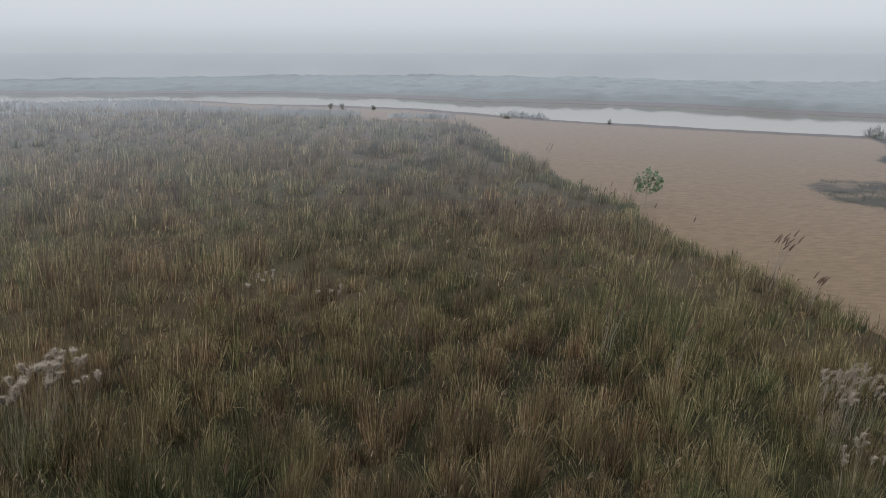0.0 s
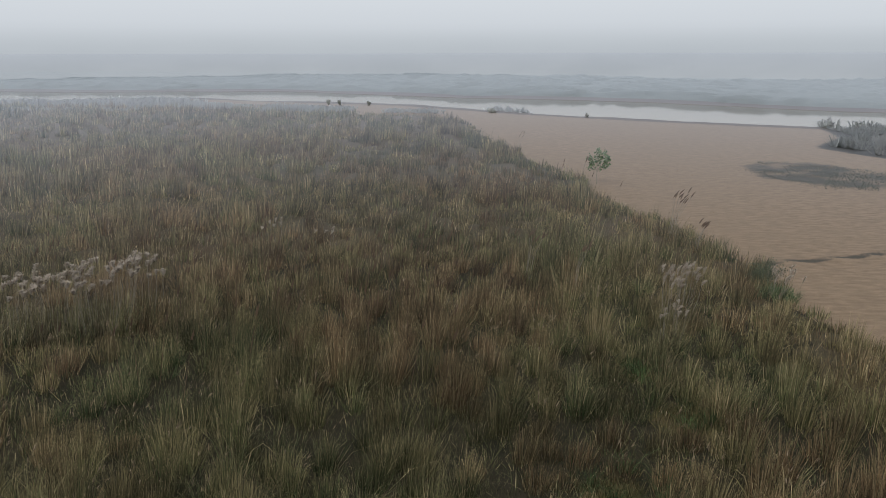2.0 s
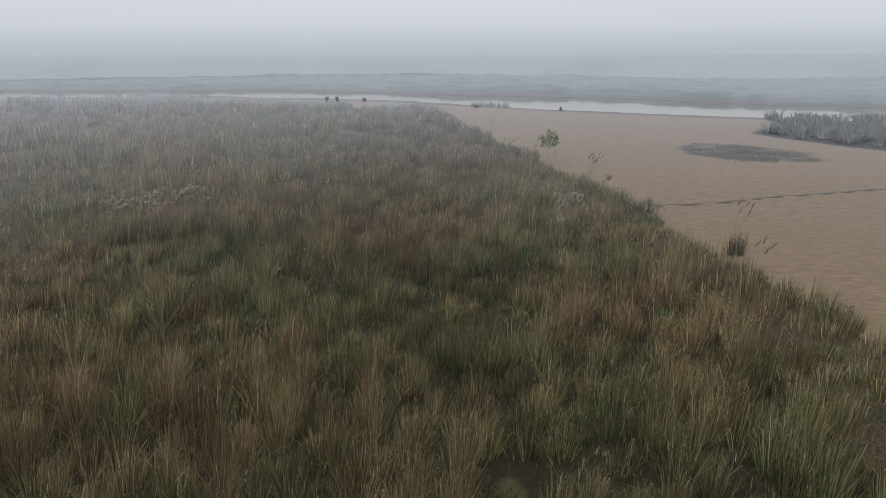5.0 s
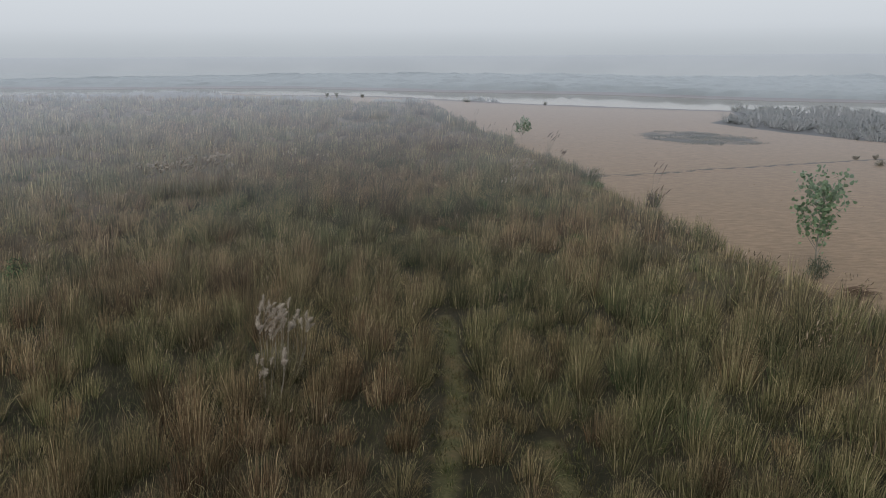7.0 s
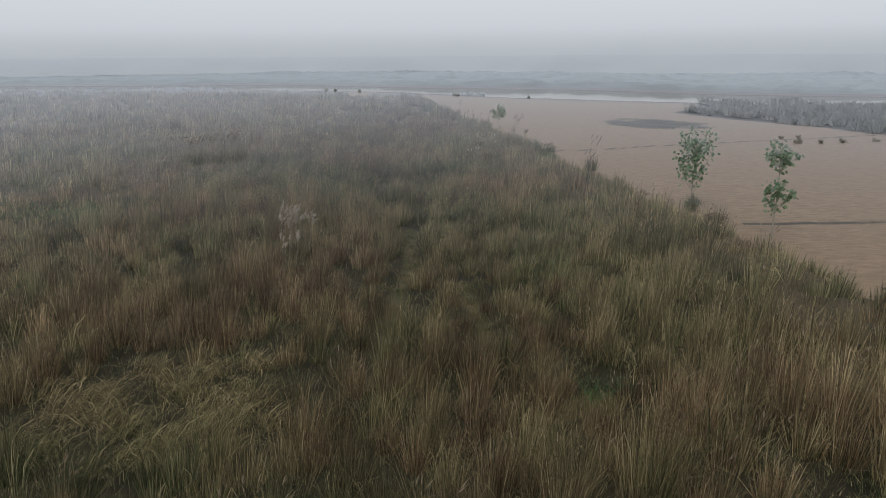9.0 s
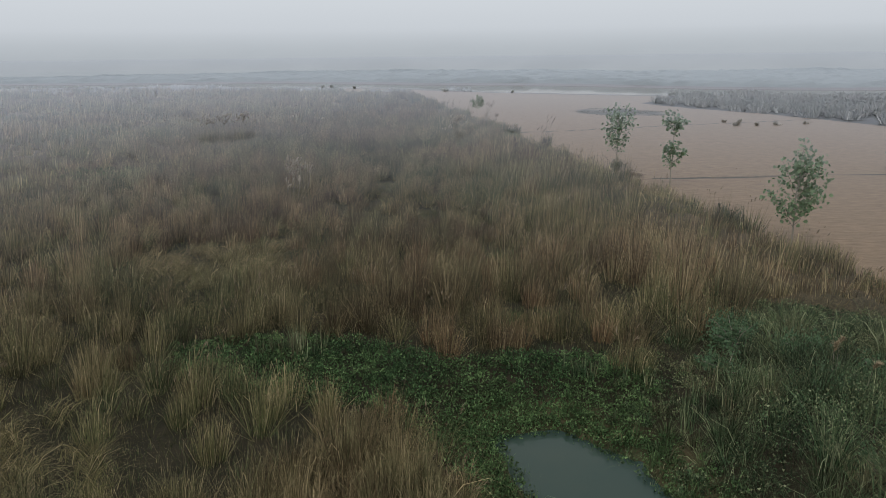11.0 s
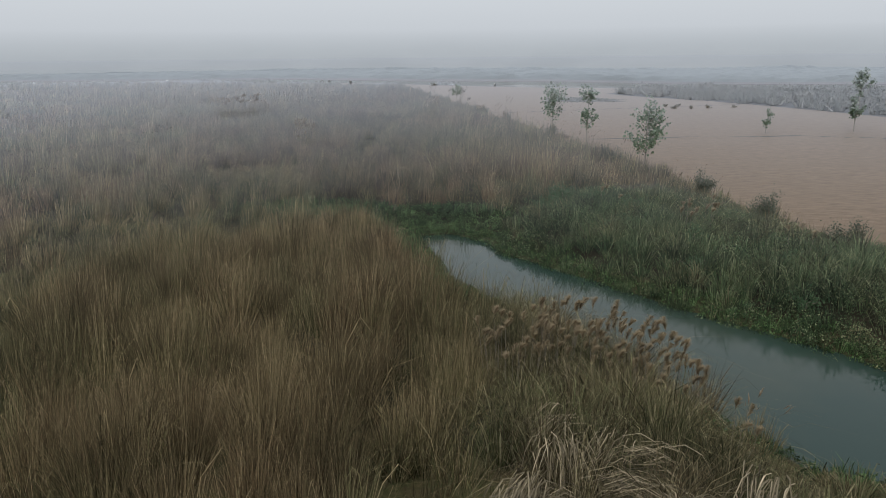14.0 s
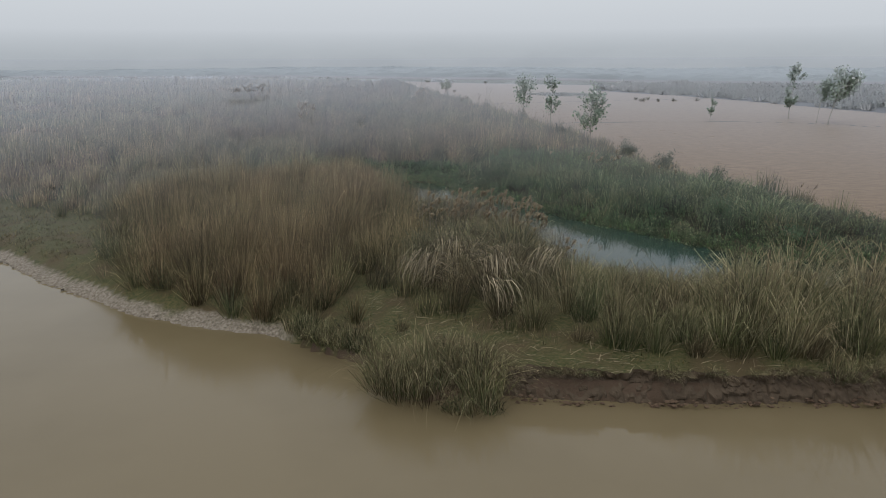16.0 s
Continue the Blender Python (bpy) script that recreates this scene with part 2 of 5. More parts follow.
def inside(poly, x, y):
    """Signed distance in metres to a polygon's edge: positive within."""
    x, y = np.asarray(x, float), np.asarray(y, float)
    d, sign = np.full(x.shape, 1e18), np.full(x.shape, -1.0)
    for (ax, ay), (bx, by) in zip(poly, poly[1:] + poly[:1]):
        ex, ey = bx - ax, by - ay
        k = np.clip(((x - ax) * ex + (y - ay) * ey) / (ex * ex + ey * ey), 0, 1)
        d = np.minimum(d, (x - ax - k * ex) ** 2 + (y - ay - k * ey) ** 2)
        if ey:
            cross = ((ay > y) != (by > y)) & (x < ex * (y - ay) / ey + ax)
            sign = np.where(cross, -sign, sign)
    return sign * np.sqrt(d)


def along(line, x, y):
    """Distance to an open line."""
    d = np.full(np.asarray(x, float).shape, 1e18)
    for (ax, ay), (bx, by) in zip(line, line[1:]):
        ex, ey = bx - ax, by - ay
        k = np.clip(((x - ax) * ex + (y - ay) * ey) / (ex * ex + ey * ey), 0, 1)
        d = np.minimum(d, (x - ax - k * ex) ** 2 + (y - ay - k * ey) ** 2)
    return np.sqrt(d)


def step(v, a, b):
    k = np.clip((v - a) / (b - a), 0, 1)
    return k * k * (3 - 2 * k)


# ---- the plan ----
WATER = -1.3
SHORE = [(-160, 20), (-50, -45), (-20, -68), (-9, -76.3), (-3.6, -80.5), (1.2, -84.6), (4.9, -87.6), (7.6, -88.9), (10.1, -90.0), (11.8, -90.4),
         (13.7, -91.7), (15.3, -92.6), (17.5, -94.3), (20.2, -95.0), (22.7, -95.3), (25, -95.5), (28.4, -95.4), (31, -95.5), (45, -97), (160, -104)]
NEAR_RIVER = SHORE + [(200, -180), (-200, -180)]
POND = [(14.5, -56), (15.6, -60), (16.5, -64.5), (18.2, -68.2), (20.3, -71), (22.6, -75.5), (24.3, -80), (26.2, -83), (31, -85.6), (40, -88), (54, -90),
        (55, -84), (42, -82.5), (33.5, -79.3), (31, -76), (28, -72.5), (25.5, -69.2), (23.3, -66), (21.4, -63.3), (19.3, -60.6), (18.6, -57.8), (16.5, -55.8)]
FAR_NEAR = [(-420, 260), (-250, 240), (-128, 226), (-100, 236), (-86, 247), (-49, 229), (-4, 210), (10, 196), (29, 177), (51, 161), (70, 149),
            (86, 141), (110, 128), (160, 105), (300, 60), (500, 20)]
FAR_FAR = [(500, 90), (300, 118), (140, 165), (107, 180), (92, 192), (70, 215), (45, 227), (10, 242), (-20, 262), (-61, 284), (-105, 288), (-148, 284), (-420, 330)]
FAR_RIVER = FAR_NEAR + FAR_FAR
BORDER = [(7, 150), (10, 112), (14, 95), (17.6, 76), (18.4, 66), (19.5, 58), (22, 51), (23, 46), (24.5, 38), (23.5, 30), (26.5, 15), (27.5, 4), (30, -5),
          (31.5, -13), (33, -25), (35.8, -38), (36.5, -53), (38.5, -62), (41, -66), (43, -74), (48, -87), (52, -97)]
REEDS = [(-160, 200), (-78, 186), (-46, 174), (-22, 168), (-4, 159)] + BORDER + SHORE[::-1]
SCRUB = [(63, 105), (66, 95), (70, 85), (78, 71), (86, 45), (92, 19), (98, 0), (110, -40), (220, -60), (220, 75), (110, 126), (81, 140), (79, 136), (74, 118)]
TURF_LEFT = [(-60, -30), (-22, -57), (-9, -68.5), (-2, -72.5), (0.8, -77), (2.6, -83.6), (5.4, -87.7), (8.6, -89.5), (13, -90.4), (13, -92), (-20, -75), (-70, -45)]
TURF_BAR = [(13.4, -88.2), (15.8, -87.4), (17.8, -90.0), (20.2, -91.9), (22.7, -92.8), (25.4, -93.5), (28.6, -93.9), (40, -94.6), (40, -99), (20, -97), (14, -93)]
TURF_SPOTS = [(12.4, 14.2, 1.7), (8.0, 9.2, 1.2), (17.4, 5.2, 1.1), (11.2, 18.6, 0.9), (15.8, -37.6, 1.0), (16.5, -47.5, 1.2)]
TRAILS = [[(7.6, -9.5), (7.9, -15), (8.1, -19.5), (7.6, -24), (7.4, -28)], [(11.2, -22.5), (11.6, -28), (12.1, -32)]]
WEEDS = [(1, -49.2), (5, -48.6), (9, -49.5), (13, -51.8), (16, -50.8), (19.2, -51.2), (20.8, -54), (19, -57), (16, -55.2), (14.2, -57), (15.0, -61), (16.0, -65),
         (17.6, -68.6), (19.6, -71.4), (18.2, -72), (15.6, -68.6), (14.2, -65), (13.4, -60), (11.5, -56.6), (7, -54.6), (2, -52.4)]
GREENS = [(19.5, -55), (22, -50.5), (28, -45.5), (35, -49), (36.6, -58), (39.6, -66.5), (42.3, -74), (45.5, -81), (44, -84), (33.5, -79.6), (31, -76.3), (28, -72.8), (25.5, -69.5), (23.3, -66.3),
          (21.4, -63.6), (19.3, -60.9), (18.6, -57.5)]
TALL = [(-1, -73), (1.5, -66), (6, -61), (11, -59), (14, -63), (15.2, -68), (17, -72), (17.8, -77), (16.5, -82), (15, -87), (14.5, -90.6), (12, -90.1), (8, -88.7), (4.2, -85.4), (1.0, -77)]
STRIP = [(22.4, -79), (23.6, -81.5), (26, -84.2), (31, -86.6), (40, -89), (54, -91), (56, -95.2), (40, -94.2), (28.6, -93.6), (25.4, -93.2), (22.7, -92.4), (20.6, -91.0), (22.2, -87), (22.6, -83)]
CANE = [(17.2, -75.5), (19, -73.5), (21.4, -75.5), (23.0, -79), (23.3, -83), (22.2, -87), (20.4, -90.6), (18.2, -89.2), (17.0, -86), (16.8, -80)]
LODGED = [(-1.0, -38.0, 4.5), (3.5, -39.5, 1.8), (0.6, -60.0, 2.6), (-1.5, -57.0, 2.2)]
GULLY = [(14.0, -75.5, 0.9), (12.2, -78.2, 0.9), (13.2, -80.4, 1.2), (14.3, -83.0, 1.1), (15.4, -85.6, 1.2), (11.0, -82.0, 0.9), (10.4, -84.5, 0.8)]
RUST = [(-1, 22, 5, 6), (6, 31, 4, 6), (4.5, -16, 2.2, 6), (10, -61, 2.5, 2.5), (12, -38, 6, 3), (-6, -30, 5, 4)]
HOLLOW = (-24.0, -1.0, 5.0)
TRACKS = [[(25, 38.5), (34, 40.6), (39, 43), (46, 45), (60, 49.5), (85, 57)], [(34, -6.5), (48, -6), (63, -5.2), (72, -9), (80, -16), (95, -30)]]
DARK_SPOT = [(41.7, 84), (46, 89), (52, 89.5), (60.5, 76), (57.5, 69), (50, 67.8), (45, 69.5), (41.8, 76)]
FIELD_Z, REED_Z = -0.8, -0.4


def land(x, y):
    """The height of the ground."""
    river, pond, far = inside(NEAR_RIVER, x, y), inside(POND, x, y), inside(FAR_RIVER, x, y)
    reed = inside(REEDS, x, y)
    z = FIELD_Z + (REED_Z - FIELD_Z) * step(reed, -1, 4) + 0.22 * (vnoise(x, y, 9, 3) - 0.5) * step(reed, -2, 3) + 0.07 * (vnoise(x, y, 2.2, 5) - 0.5)
    z = z + 0.01 * np.sin((x * 0.48 + y * 0.88) * 2 * np.pi / 1.6) * step(-reed, 1, 4) * step(-far, 6, 30)
    for line in TRACKS:
        d = along(line, x, y)
        z = z + 0.16 * np.exp(-((d - 0.5) / 0.35) ** 2) - 0.05 * np.exp(-(d / 0.4) ** 2)
    left = step(-x, -14, -11)
    rag = 0.35 * (vnoise(x, y, 0.9, 11) - 0.5) + 0.5 * (vnoise(x, y, 3.0, 12) - 0.5)
    z = z + left * (0.14 * (vnoise(x, y, 0.9, 13) - 0.5) + 0.04 * (vnoise(x, y, 0.45, 14) - 0.5)) * step(river, -1.9, -1.2) * step(-river, -0.2, 0.2)
    steep = step(river + rag * 0.5, -0.12, 0.14)
    slope = 0.3 * step(river + rag * 0.6, -2.0, -0.5) + 0.7 * step(river + rag * 0.7, -0.55, 0.35)
    z = z + (-2.3 - z) * (left * slope + (1 - left) * steep)
    z = z + (-1.25 - z) * step(pond + rag, -4.5, -0.2)
    z = z + (-2.2 - z) * step(pond + rag * 0.4, -0.5, 0.9)
    z = z + (-2.4 - z) * step(far + 6 * (vnoise(x, y, 22, 8) - 0.5) + 2 * (vnoise(x, y, 6, 9) - 0.5), -7, 5)
    hx, hy, hr = HOLLOW
    return z - 0.5 * np.exp(-((x - hx) ** 2 + (y - hy) ** 2) / hr ** 2)


def axis(*parts):
    return np.unique(np.concatenate([np.round(np.arange(a, b, s), 3) for a, b, s in parts]))


def mesh_from(name, verts, faces, material, attrs=None, smooth=False):
    """A mesh from arrays: faces is n x 3 or n x 4."""
    me = bpy.data.meshes.new(name)
    k = faces.shape[1]
    me.vertices.add(len(verts))
    me.vertices.foreach_set("co", np.ascontiguousarray(verts, dtype=np.float32).ravel())
    me.loops.add(faces.size)
    me.loops.foreach_set("vertex_index", np.ascontiguousarray(faces, dtype=np.int32).ravel())
    me.polygons.add(len(faces))
    me.polygons.foreach_set("loop_start", np.arange(0, faces.size, k, dtype=np.int32))
    me.polygons.foreach_set("use_smooth", np.full(len(faces), smooth))
    for key, values in (attrs or {}).items():
        me.attributes.new(key, "FLOAT", "POINT").data.foreach_set("value", np.ascontiguousarray(values, dtype=np.float32))
    me.materials.append(material)
    me.update(calc_edges=True)
    return me


# ---- ground: one sheet to the horizon ----
far_steps = np.array([240, 290, 360, 460, 620, 900, 1400, 2300, 4000.0])
gx = np.concatenate([-far_steps[::-1], axis((-200, -80, 8), (-80, -20, 2.0), (-20, 46, 0.46), (46, 112, 1.3), (112, 200, 8)), far_steps])
gy = np.concatenate([-far_steps[::-1], axis((-200, -100, 8), (-100, -92, 0.16), (-92, -46, 0.36), (-46, 60, 0.9), (60, 300, 2.2)), far_steps + 80])
GX, GY = np.meshgrid(gx, gy)
GZ = land(GX, GY)
nx, ny = len(gx), len(gy)
quad = (np.arange(ny - 1)[:, None] * nx + np.arange(nx - 1)[None, :]).ravel()
faces = np.stack([quad, quad + 1, quad + nx + 1, quad + nx], 1)
fx_, fy_ = GX.ravel(), GY.ravel()
reed_d, river_d, far_d = inside(REEDS, fx_, fy_), inside(NEAR_RIVER, fx_, fy_), inside(FAR_RIVER, fx_, fy_)
scrub_d = inside(SCRUB, fx_, fy_)
turf = np.maximum(step(inside(TURF_LEFT, fx_, fy_), -0.5, 0.5), step(inside(TURF_BAR, fx_, fy_), -0.5, 0.5))
for sx_, sy_, sr_ in TURF_SPOTS:
    turf = np.maximum(turf, 0.7 * step(sr_ - np.hypot(fx_ - sx_, fy_ - sy_), -0.8, 0.6))
for trail in TRAILS:
    turf = np.maximum(turf, 0.6 * step(0.6 - along(trail, fx_, fy_), -0.5, 0.4))
track_d = np.minimum(along(TRACKS[0], fx_, fy_), along(TRACKS[1], fx_, fy_))
beyond = step(fy_ - np.interp(fx_, [p[0] for p in FAR_FAR[::-1]], [p[1] for p in FAR_FAR[::-1]]), 0, 20)
attrs = {
    "field": step(-reed_d, -1.0, 0.6) * step(-far_d, 3, 14) * (1 - beyond) * step(-scrub_d, -1, 3),
    "turf": np.maximum(np.maximum(np.maximum(turf, beyond), step(river_d, -9, -7)), 0.55 * step(inside(POND, fx_, fy_), -3, -1.5)),
    "mud": np.maximum(step(river_d, -0.5, -0.1) * step(fx_, 10.5, 14), np.maximum(step(inside(POND, fx_, fy_), -0.3, 0.1), step(far_d, -16, -6))),
    "pale": step(river_d, -1.45, -0.8) * step(-river_d, -0.3, 0.25) * step(-fx_, -14, -11) * step(fx_, -30, -3) * (0.55 + 0.6 * vnoise(fx_, fy_, 1.6, 21)),
    "dark": np.maximum(step(inside(DARK_SPOT, fx_, fy_) + 5 * (vnoise(fx_, fy_, 5, 23) - 0.5), -2, 2) * (0.35 + 0.5 * vnoise(fx_, fy_ * 2, 3, 24)), 0.85 * np.exp(-(track_d / 0.5) ** 2)),
}
ground = new("ground", mesh_from("ground", np.stack([fx_, fy_, GZ.ravel()], 1), faces, M_GROUND, attrs, True))
tagged(ground, "flat flood plain of stubble field, reed soil and river mud", "ground", kind="structure")


def water(name, poly, material, label, grow):
    bm = bmesh.new()
    cx, cy = sum(p[0] for p in poly) / len(poly), sum(p[1] for p in poly) / len(poly)
    bm.faces.new([bm.verts.new((x + grow * ((x > cx) - (x < cx)), y + grow * ((y > cy) - (y < cy)), WATER)) for x, y in poly])
    bmesh.ops.triangulate(bm, faces=bm.faces[:])
    bmesh.ops.recalc_face_normals(bm, faces=bm.faces[:])
    if bm.faces[:][0].normal.z < 0:
        bmesh.ops.reverse_faces(bm, faces=bm.faces[:])
    me = bpy.data.meshes.new(name)
    bm.to_mesh(me)
    bm.free()
    me.materials.append(material)
    return tagged(new(name, me), label, "water", kind="structure")


water("water_river", [(-260, 60), (-100, -5), (0, -70), (20, -85.5), (60, -92), (260, -92), (260, -230), (-260, -230)], M_RIVER, "still brown muddy river water", 0)
water("water_pond", [(8, -53.5), (24, -53.5), (34, -72), (60, -80), (60, -91.5), (30, -88), (12, -72)], M_POND, "dark green still pond channel between reeds", 0)
water("water_far", [(x, y - 14) for x, y in FAR_NEAR] + [(x, y + 16) for x, y in FAR_FAR], M_FARWATER, "pale wide river far across the plain", 0)


# ---- grass: blades in arrays ----
class Blades:
    """Gathers blades; each is a bent, tapering strip of three triangles."""

    def __init__(self):
        self.verts, self.tone, self.tip, self.dry, self.fine, self.thin = [], [], [], [], [], []

    def spike(self, base, top, width, side, tone, dry):
        """Straight tapering blades and small leaves: one triangle each."""
        n = len(base)
        s = side * width[:, None] * 0.5
        self.thin.append((np.stack([base - s, base + s, top], 1).reshape(-1, 3), np.repeat(tone, 3), np.tile([0, 0, 1.0], n), np.repeat(dry, 3)))

    def add(self, base, mid, top, width, side, tone, dry=None):
        n = len(base)
        s = side * width[:, None] * 0.5
        v = np.empty((n, 5, 3))
        v[:, 0], v[:, 1], v[:, 2], v[:, 3], v[:, 4] = base - s, base + s, mid + s * 0.8, mid - s * 0.8, top
        self.verts.append(v.reshape(-1, 3))
        self.tone.append(np.repeat(tone, 5))
        self.dry.append(np.repeat(np.full(n, 0.55) if dry is None else dry, 5))
        self.tip.append(np.tile([0, 0, 0.55, 0.55, 1.0], n))

    def arc(self, base, bend, top, width, side, tone, dry):
        """Finer blades that curve through a bend: seven corners, five triangles."""
        n = len(base)
        s = side * width[:, None] * 0.5
        p1, p2 = base * 4 / 9 + bend * 4 / 9 + top / 9, base / 9 + bend * 4 / 9 + top * 4 / 9
        v = np.stack([base - s, base + s, p1 + s, p1 - s, p2 + s * 0.7, p2 - s * 0.7, top], 1)
        self.fine.append((v.reshape(-1, 3), np.repeat(tone, 7), np.tile([0, 0, 0.35, 0.35, 0.7, 0.7, 1.0], n), np.repeat(dry, 7)))

    def shifted(self, by):
        self.verts = [v - by for v in self.verts]
        self.fine = [(v - by, *rest) for v, *rest in self.fine]
        self.thin = [(v - by, *rest) for v, *rest in self.thin]

    def mesh(self, name, material):
        sets, faces, start = [], [], 0
        kinds = ((self.fine, 7, ((0, 1, 2), (0, 2, 3), (3, 2, 4), (3, 4, 5), (5, 4, 6))),
                 (list(zip(self.verts, self.tone, self.tip, self.dry)), 5, ((0, 1, 2), (0, 2, 3), (3, 2, 4))),
                 (self.thin, 3, ((0, 1, 2),)))
        for made, corners, tris in kinds:
            if made:
                columns = [np.concatenate(c) for c in zip(*made)]
                o = np.arange(start, start + len(columns[0]), corners)
                faces += [np.stack([o + i for i in c], 1) for c in tris]
                sets.append(columns)
                start += len(columns[0])
        v, tone, tip, dry = (np.concatenate(c) for c in zip(*sets))
        return mesh_from(name, v, np.concatenate(faces), material, {"tone": tone, "tip": tip, "dry": dry})


def flat_distance(x, y):
    """How far off the nearest pass over the plain is, roughly."""
    line = 0.155 * np.clip(-y, 0, 115)
    near = np.where(y > 20, np.hypot(x, y), np.interp(y, [-95, -60, 20], [15, 18, 21]))
    return np.maximum(near, np.abs(x - line) * 1.9)


def scatter(poly, spacing, lod=True, grow=0.6, inset=0.0, far_cap=230.0, box=None):
    """Clump centres within a polygon, thinner with distance: x, y, distance."""
    xs, ys = [p[0] for p in poly], [p[1] for p in poly]
    x0, x1, y0, y1 = box or (max(min(xs), -160), min(max(xs), 230), min(ys), max(ys))
    n = int((x1 - x0) * (y1 - y0) / spacing ** 2)
    x, y = rng.uniform(x0, x1, n), rng.uniform(y0, y1, n)
    d = flat_distance(x, y)
    keep = inside(poly, x, y) > inset
    if lod:
        keep &= rng.uniform(0, 1, n) < (18.0 / np.maximum(d, 18)) ** (2 * grow)
    keep &= d < far_cap
    return x[keep], y[keep], d[keep]


def tussocks(out, x, y, d, height, count, spread=0.3, lean=0.25, width=0.02, droop=0.2, wind=(0.10, 0.03), tone=None, lod=0.6, base_z=None, dome=0.3, fine=False, bright=None):
    """Clumps of blades that fan out from their roots; far ones are larger and coarser."""
    n = len(x)
    if not n:
        return
    scale = np.maximum(d / 18, 1.0)
    tone = rng.uniform(0, 1, n) if tone is None else tone
    i = np.repeat(np.arange(n), count)
    m = len(i)
    a, r = rng.uniform(0, 2 * np.pi, m), np.sqrt(rng.uniform(0, 1, m))
    radius = spread * scale[i] ** lod * rng.uniform(0.7, 1.3, n)[i]
    bx, by = x[i] + np.cos(a) * r * radius, y[i] + np.sin(a) * r * radius
    bz = (land(bx, by) if base_z is None else np.full(m, base_z)) - 0.03
    h = height[i] * rng.uniform(0.6, 1.1, m) * (1 - dome * r ** 2)
    out_l = lean * h * (0.1 + 1.25 * r ** 2) * rng.uniform(0.3, 1.6, m)
    ox = np.cos(a) * out_l + wind[0] * h + rng.normal(0, 0.08, m) * h
    oy = np.sin(a) * out_l + wind[1] * h + rng.normal(0, 0.08, m) * h
    bend = rng.uniform(0, 1, m) < droop
    mid_k = np.where(bend, 0.62, 0.42)
    mid_h = np.where(bend, rng.uniform(0.72, 0.92, m), 0.58)
    top_h = np.where(bend, rng.uniform(0.45, 0.85, m), 1.0)
    reach = np.where(bend, 2.2, 1.0)
    base = np.stack([bx, by, bz], 1)
    mid = base + np.stack([ox * mid_k, oy * mid_k, h * mid_h], 1)
    top = base + np.stack([ox * reach, oy * reach, h * top_h], 1)
    w = width * np.maximum(d[i] / 18, 0.8) ** 1.05 * rng.uniform(0.5, 1.2, m) * np.where(rng.uniform(0, 1, m) < 0.1, 1.5, 1.0)
    face = rng.uniform(0, 2 * np.pi, m)
    side = np.stack([np.cos(face), np.sin(face) * 0.5, np.zeros(m)], 1)
    hue, dry = np.clip(tone[i] + rng.normal(0, 0.07, m), 0, 1), np.clip((rng.uniform(0, 1, n) if bright is None else bright)[i] + rng.normal(0, 0.12, m), 0, 1)
    q = ~bend
    out.spike(base[q], top[q], w[q] * 1.25, side[q], hue[q], dry[q])
    if fine:
        swell = rng.uniform(1.15, 1.5, m)
        arch = base + np.stack([ox * 0.8, oy * 0.8, h * swell], 1)
        out.arc(base[bend], arch[bend], top[bend], w[bend], side[bend], hue[bend], dry[bend])
    else:
        out.add(base[bend], mid[bend], top[bend], w[bend], side[bend], hue[bend], dry[bend])


def leafage(out, x, y, r, h, count, leaf, tone=None, base_z=None):
    """Low mounds of many small leaves."""
    n = len(x)
    tone = rng.uniform(0, 1, n) if tone is None else tone
    i = np.repeat(np.arange(n), count)
    m = len(i)
    way = rng.normal(0, 1, (m, 3))
    way[:, 2] = np.abs(way[:, 2])
    way /= np.linalg.norm(way, axis=1)[:, None]
    k = rng.uniform(0.35, 1.0, m) ** 0.5
    p = np.stack([x[i] + way[:, 0] * r[i] * k, y[i] + way[:, 1] * r[i] * k, np.zeros(m)], 1)
    p[:, 2] = (land(p[:, 0], p[:, 1]) if base_z is None else base_z) + way[:, 2] * h[i] * k
    turn = rng.normal(0, 1, (m, 3)) + way * 0.6
    turn /= np.linalg.norm(turn, axis=1)[:, None]
    side = np.cross(turn, rng.normal(0, 1, (m, 3)))
    side /= np.linalg.norm(side, axis=1)[:, None]
    size = leaf * rng.uniform(0.6, 1.4, m)
    out.spike(p, p + turn * size[:, None], size * 0.75, side, np.clip(tone[i] + rng.normal(0, 0.12, m), 0, 1), np.clip(rng.uniform(0, 1, n)[i] + rng.normal(0, 0.2, m), 0, 1))


def evenly(poly, spacing, inset=0.0, near=0.0, far=1e9, box=None):
    """Places on a shaken grid within a polygon and a range of distance: x, y, distance."""
    xs, ys = [p[0] for p in poly], [p[1] for p in poly]
    x0, x1, y0, y1 = box or (max(min(xs), -150), min(max(xs), 230), min(ys), max(ys))
    X, Y = np.meshgrid(np.arange(x0, x1, spacing), np.arange(y0, y1, spacing))
    x, y = X.ravel() + rng.uniform(-0.5, 0.5, X.size) * spacing, Y.ravel() + rng.uniform(-0.5, 0.5, X.size) * spacing
    d = flat_distance(x, y)
    keep = (d >= near) & (d < far)
    x, y, d = x[keep], y[keep], d[keep]
    keep = inside(poly, x, y) > inset
    return x[keep], y[keep], d[keep]


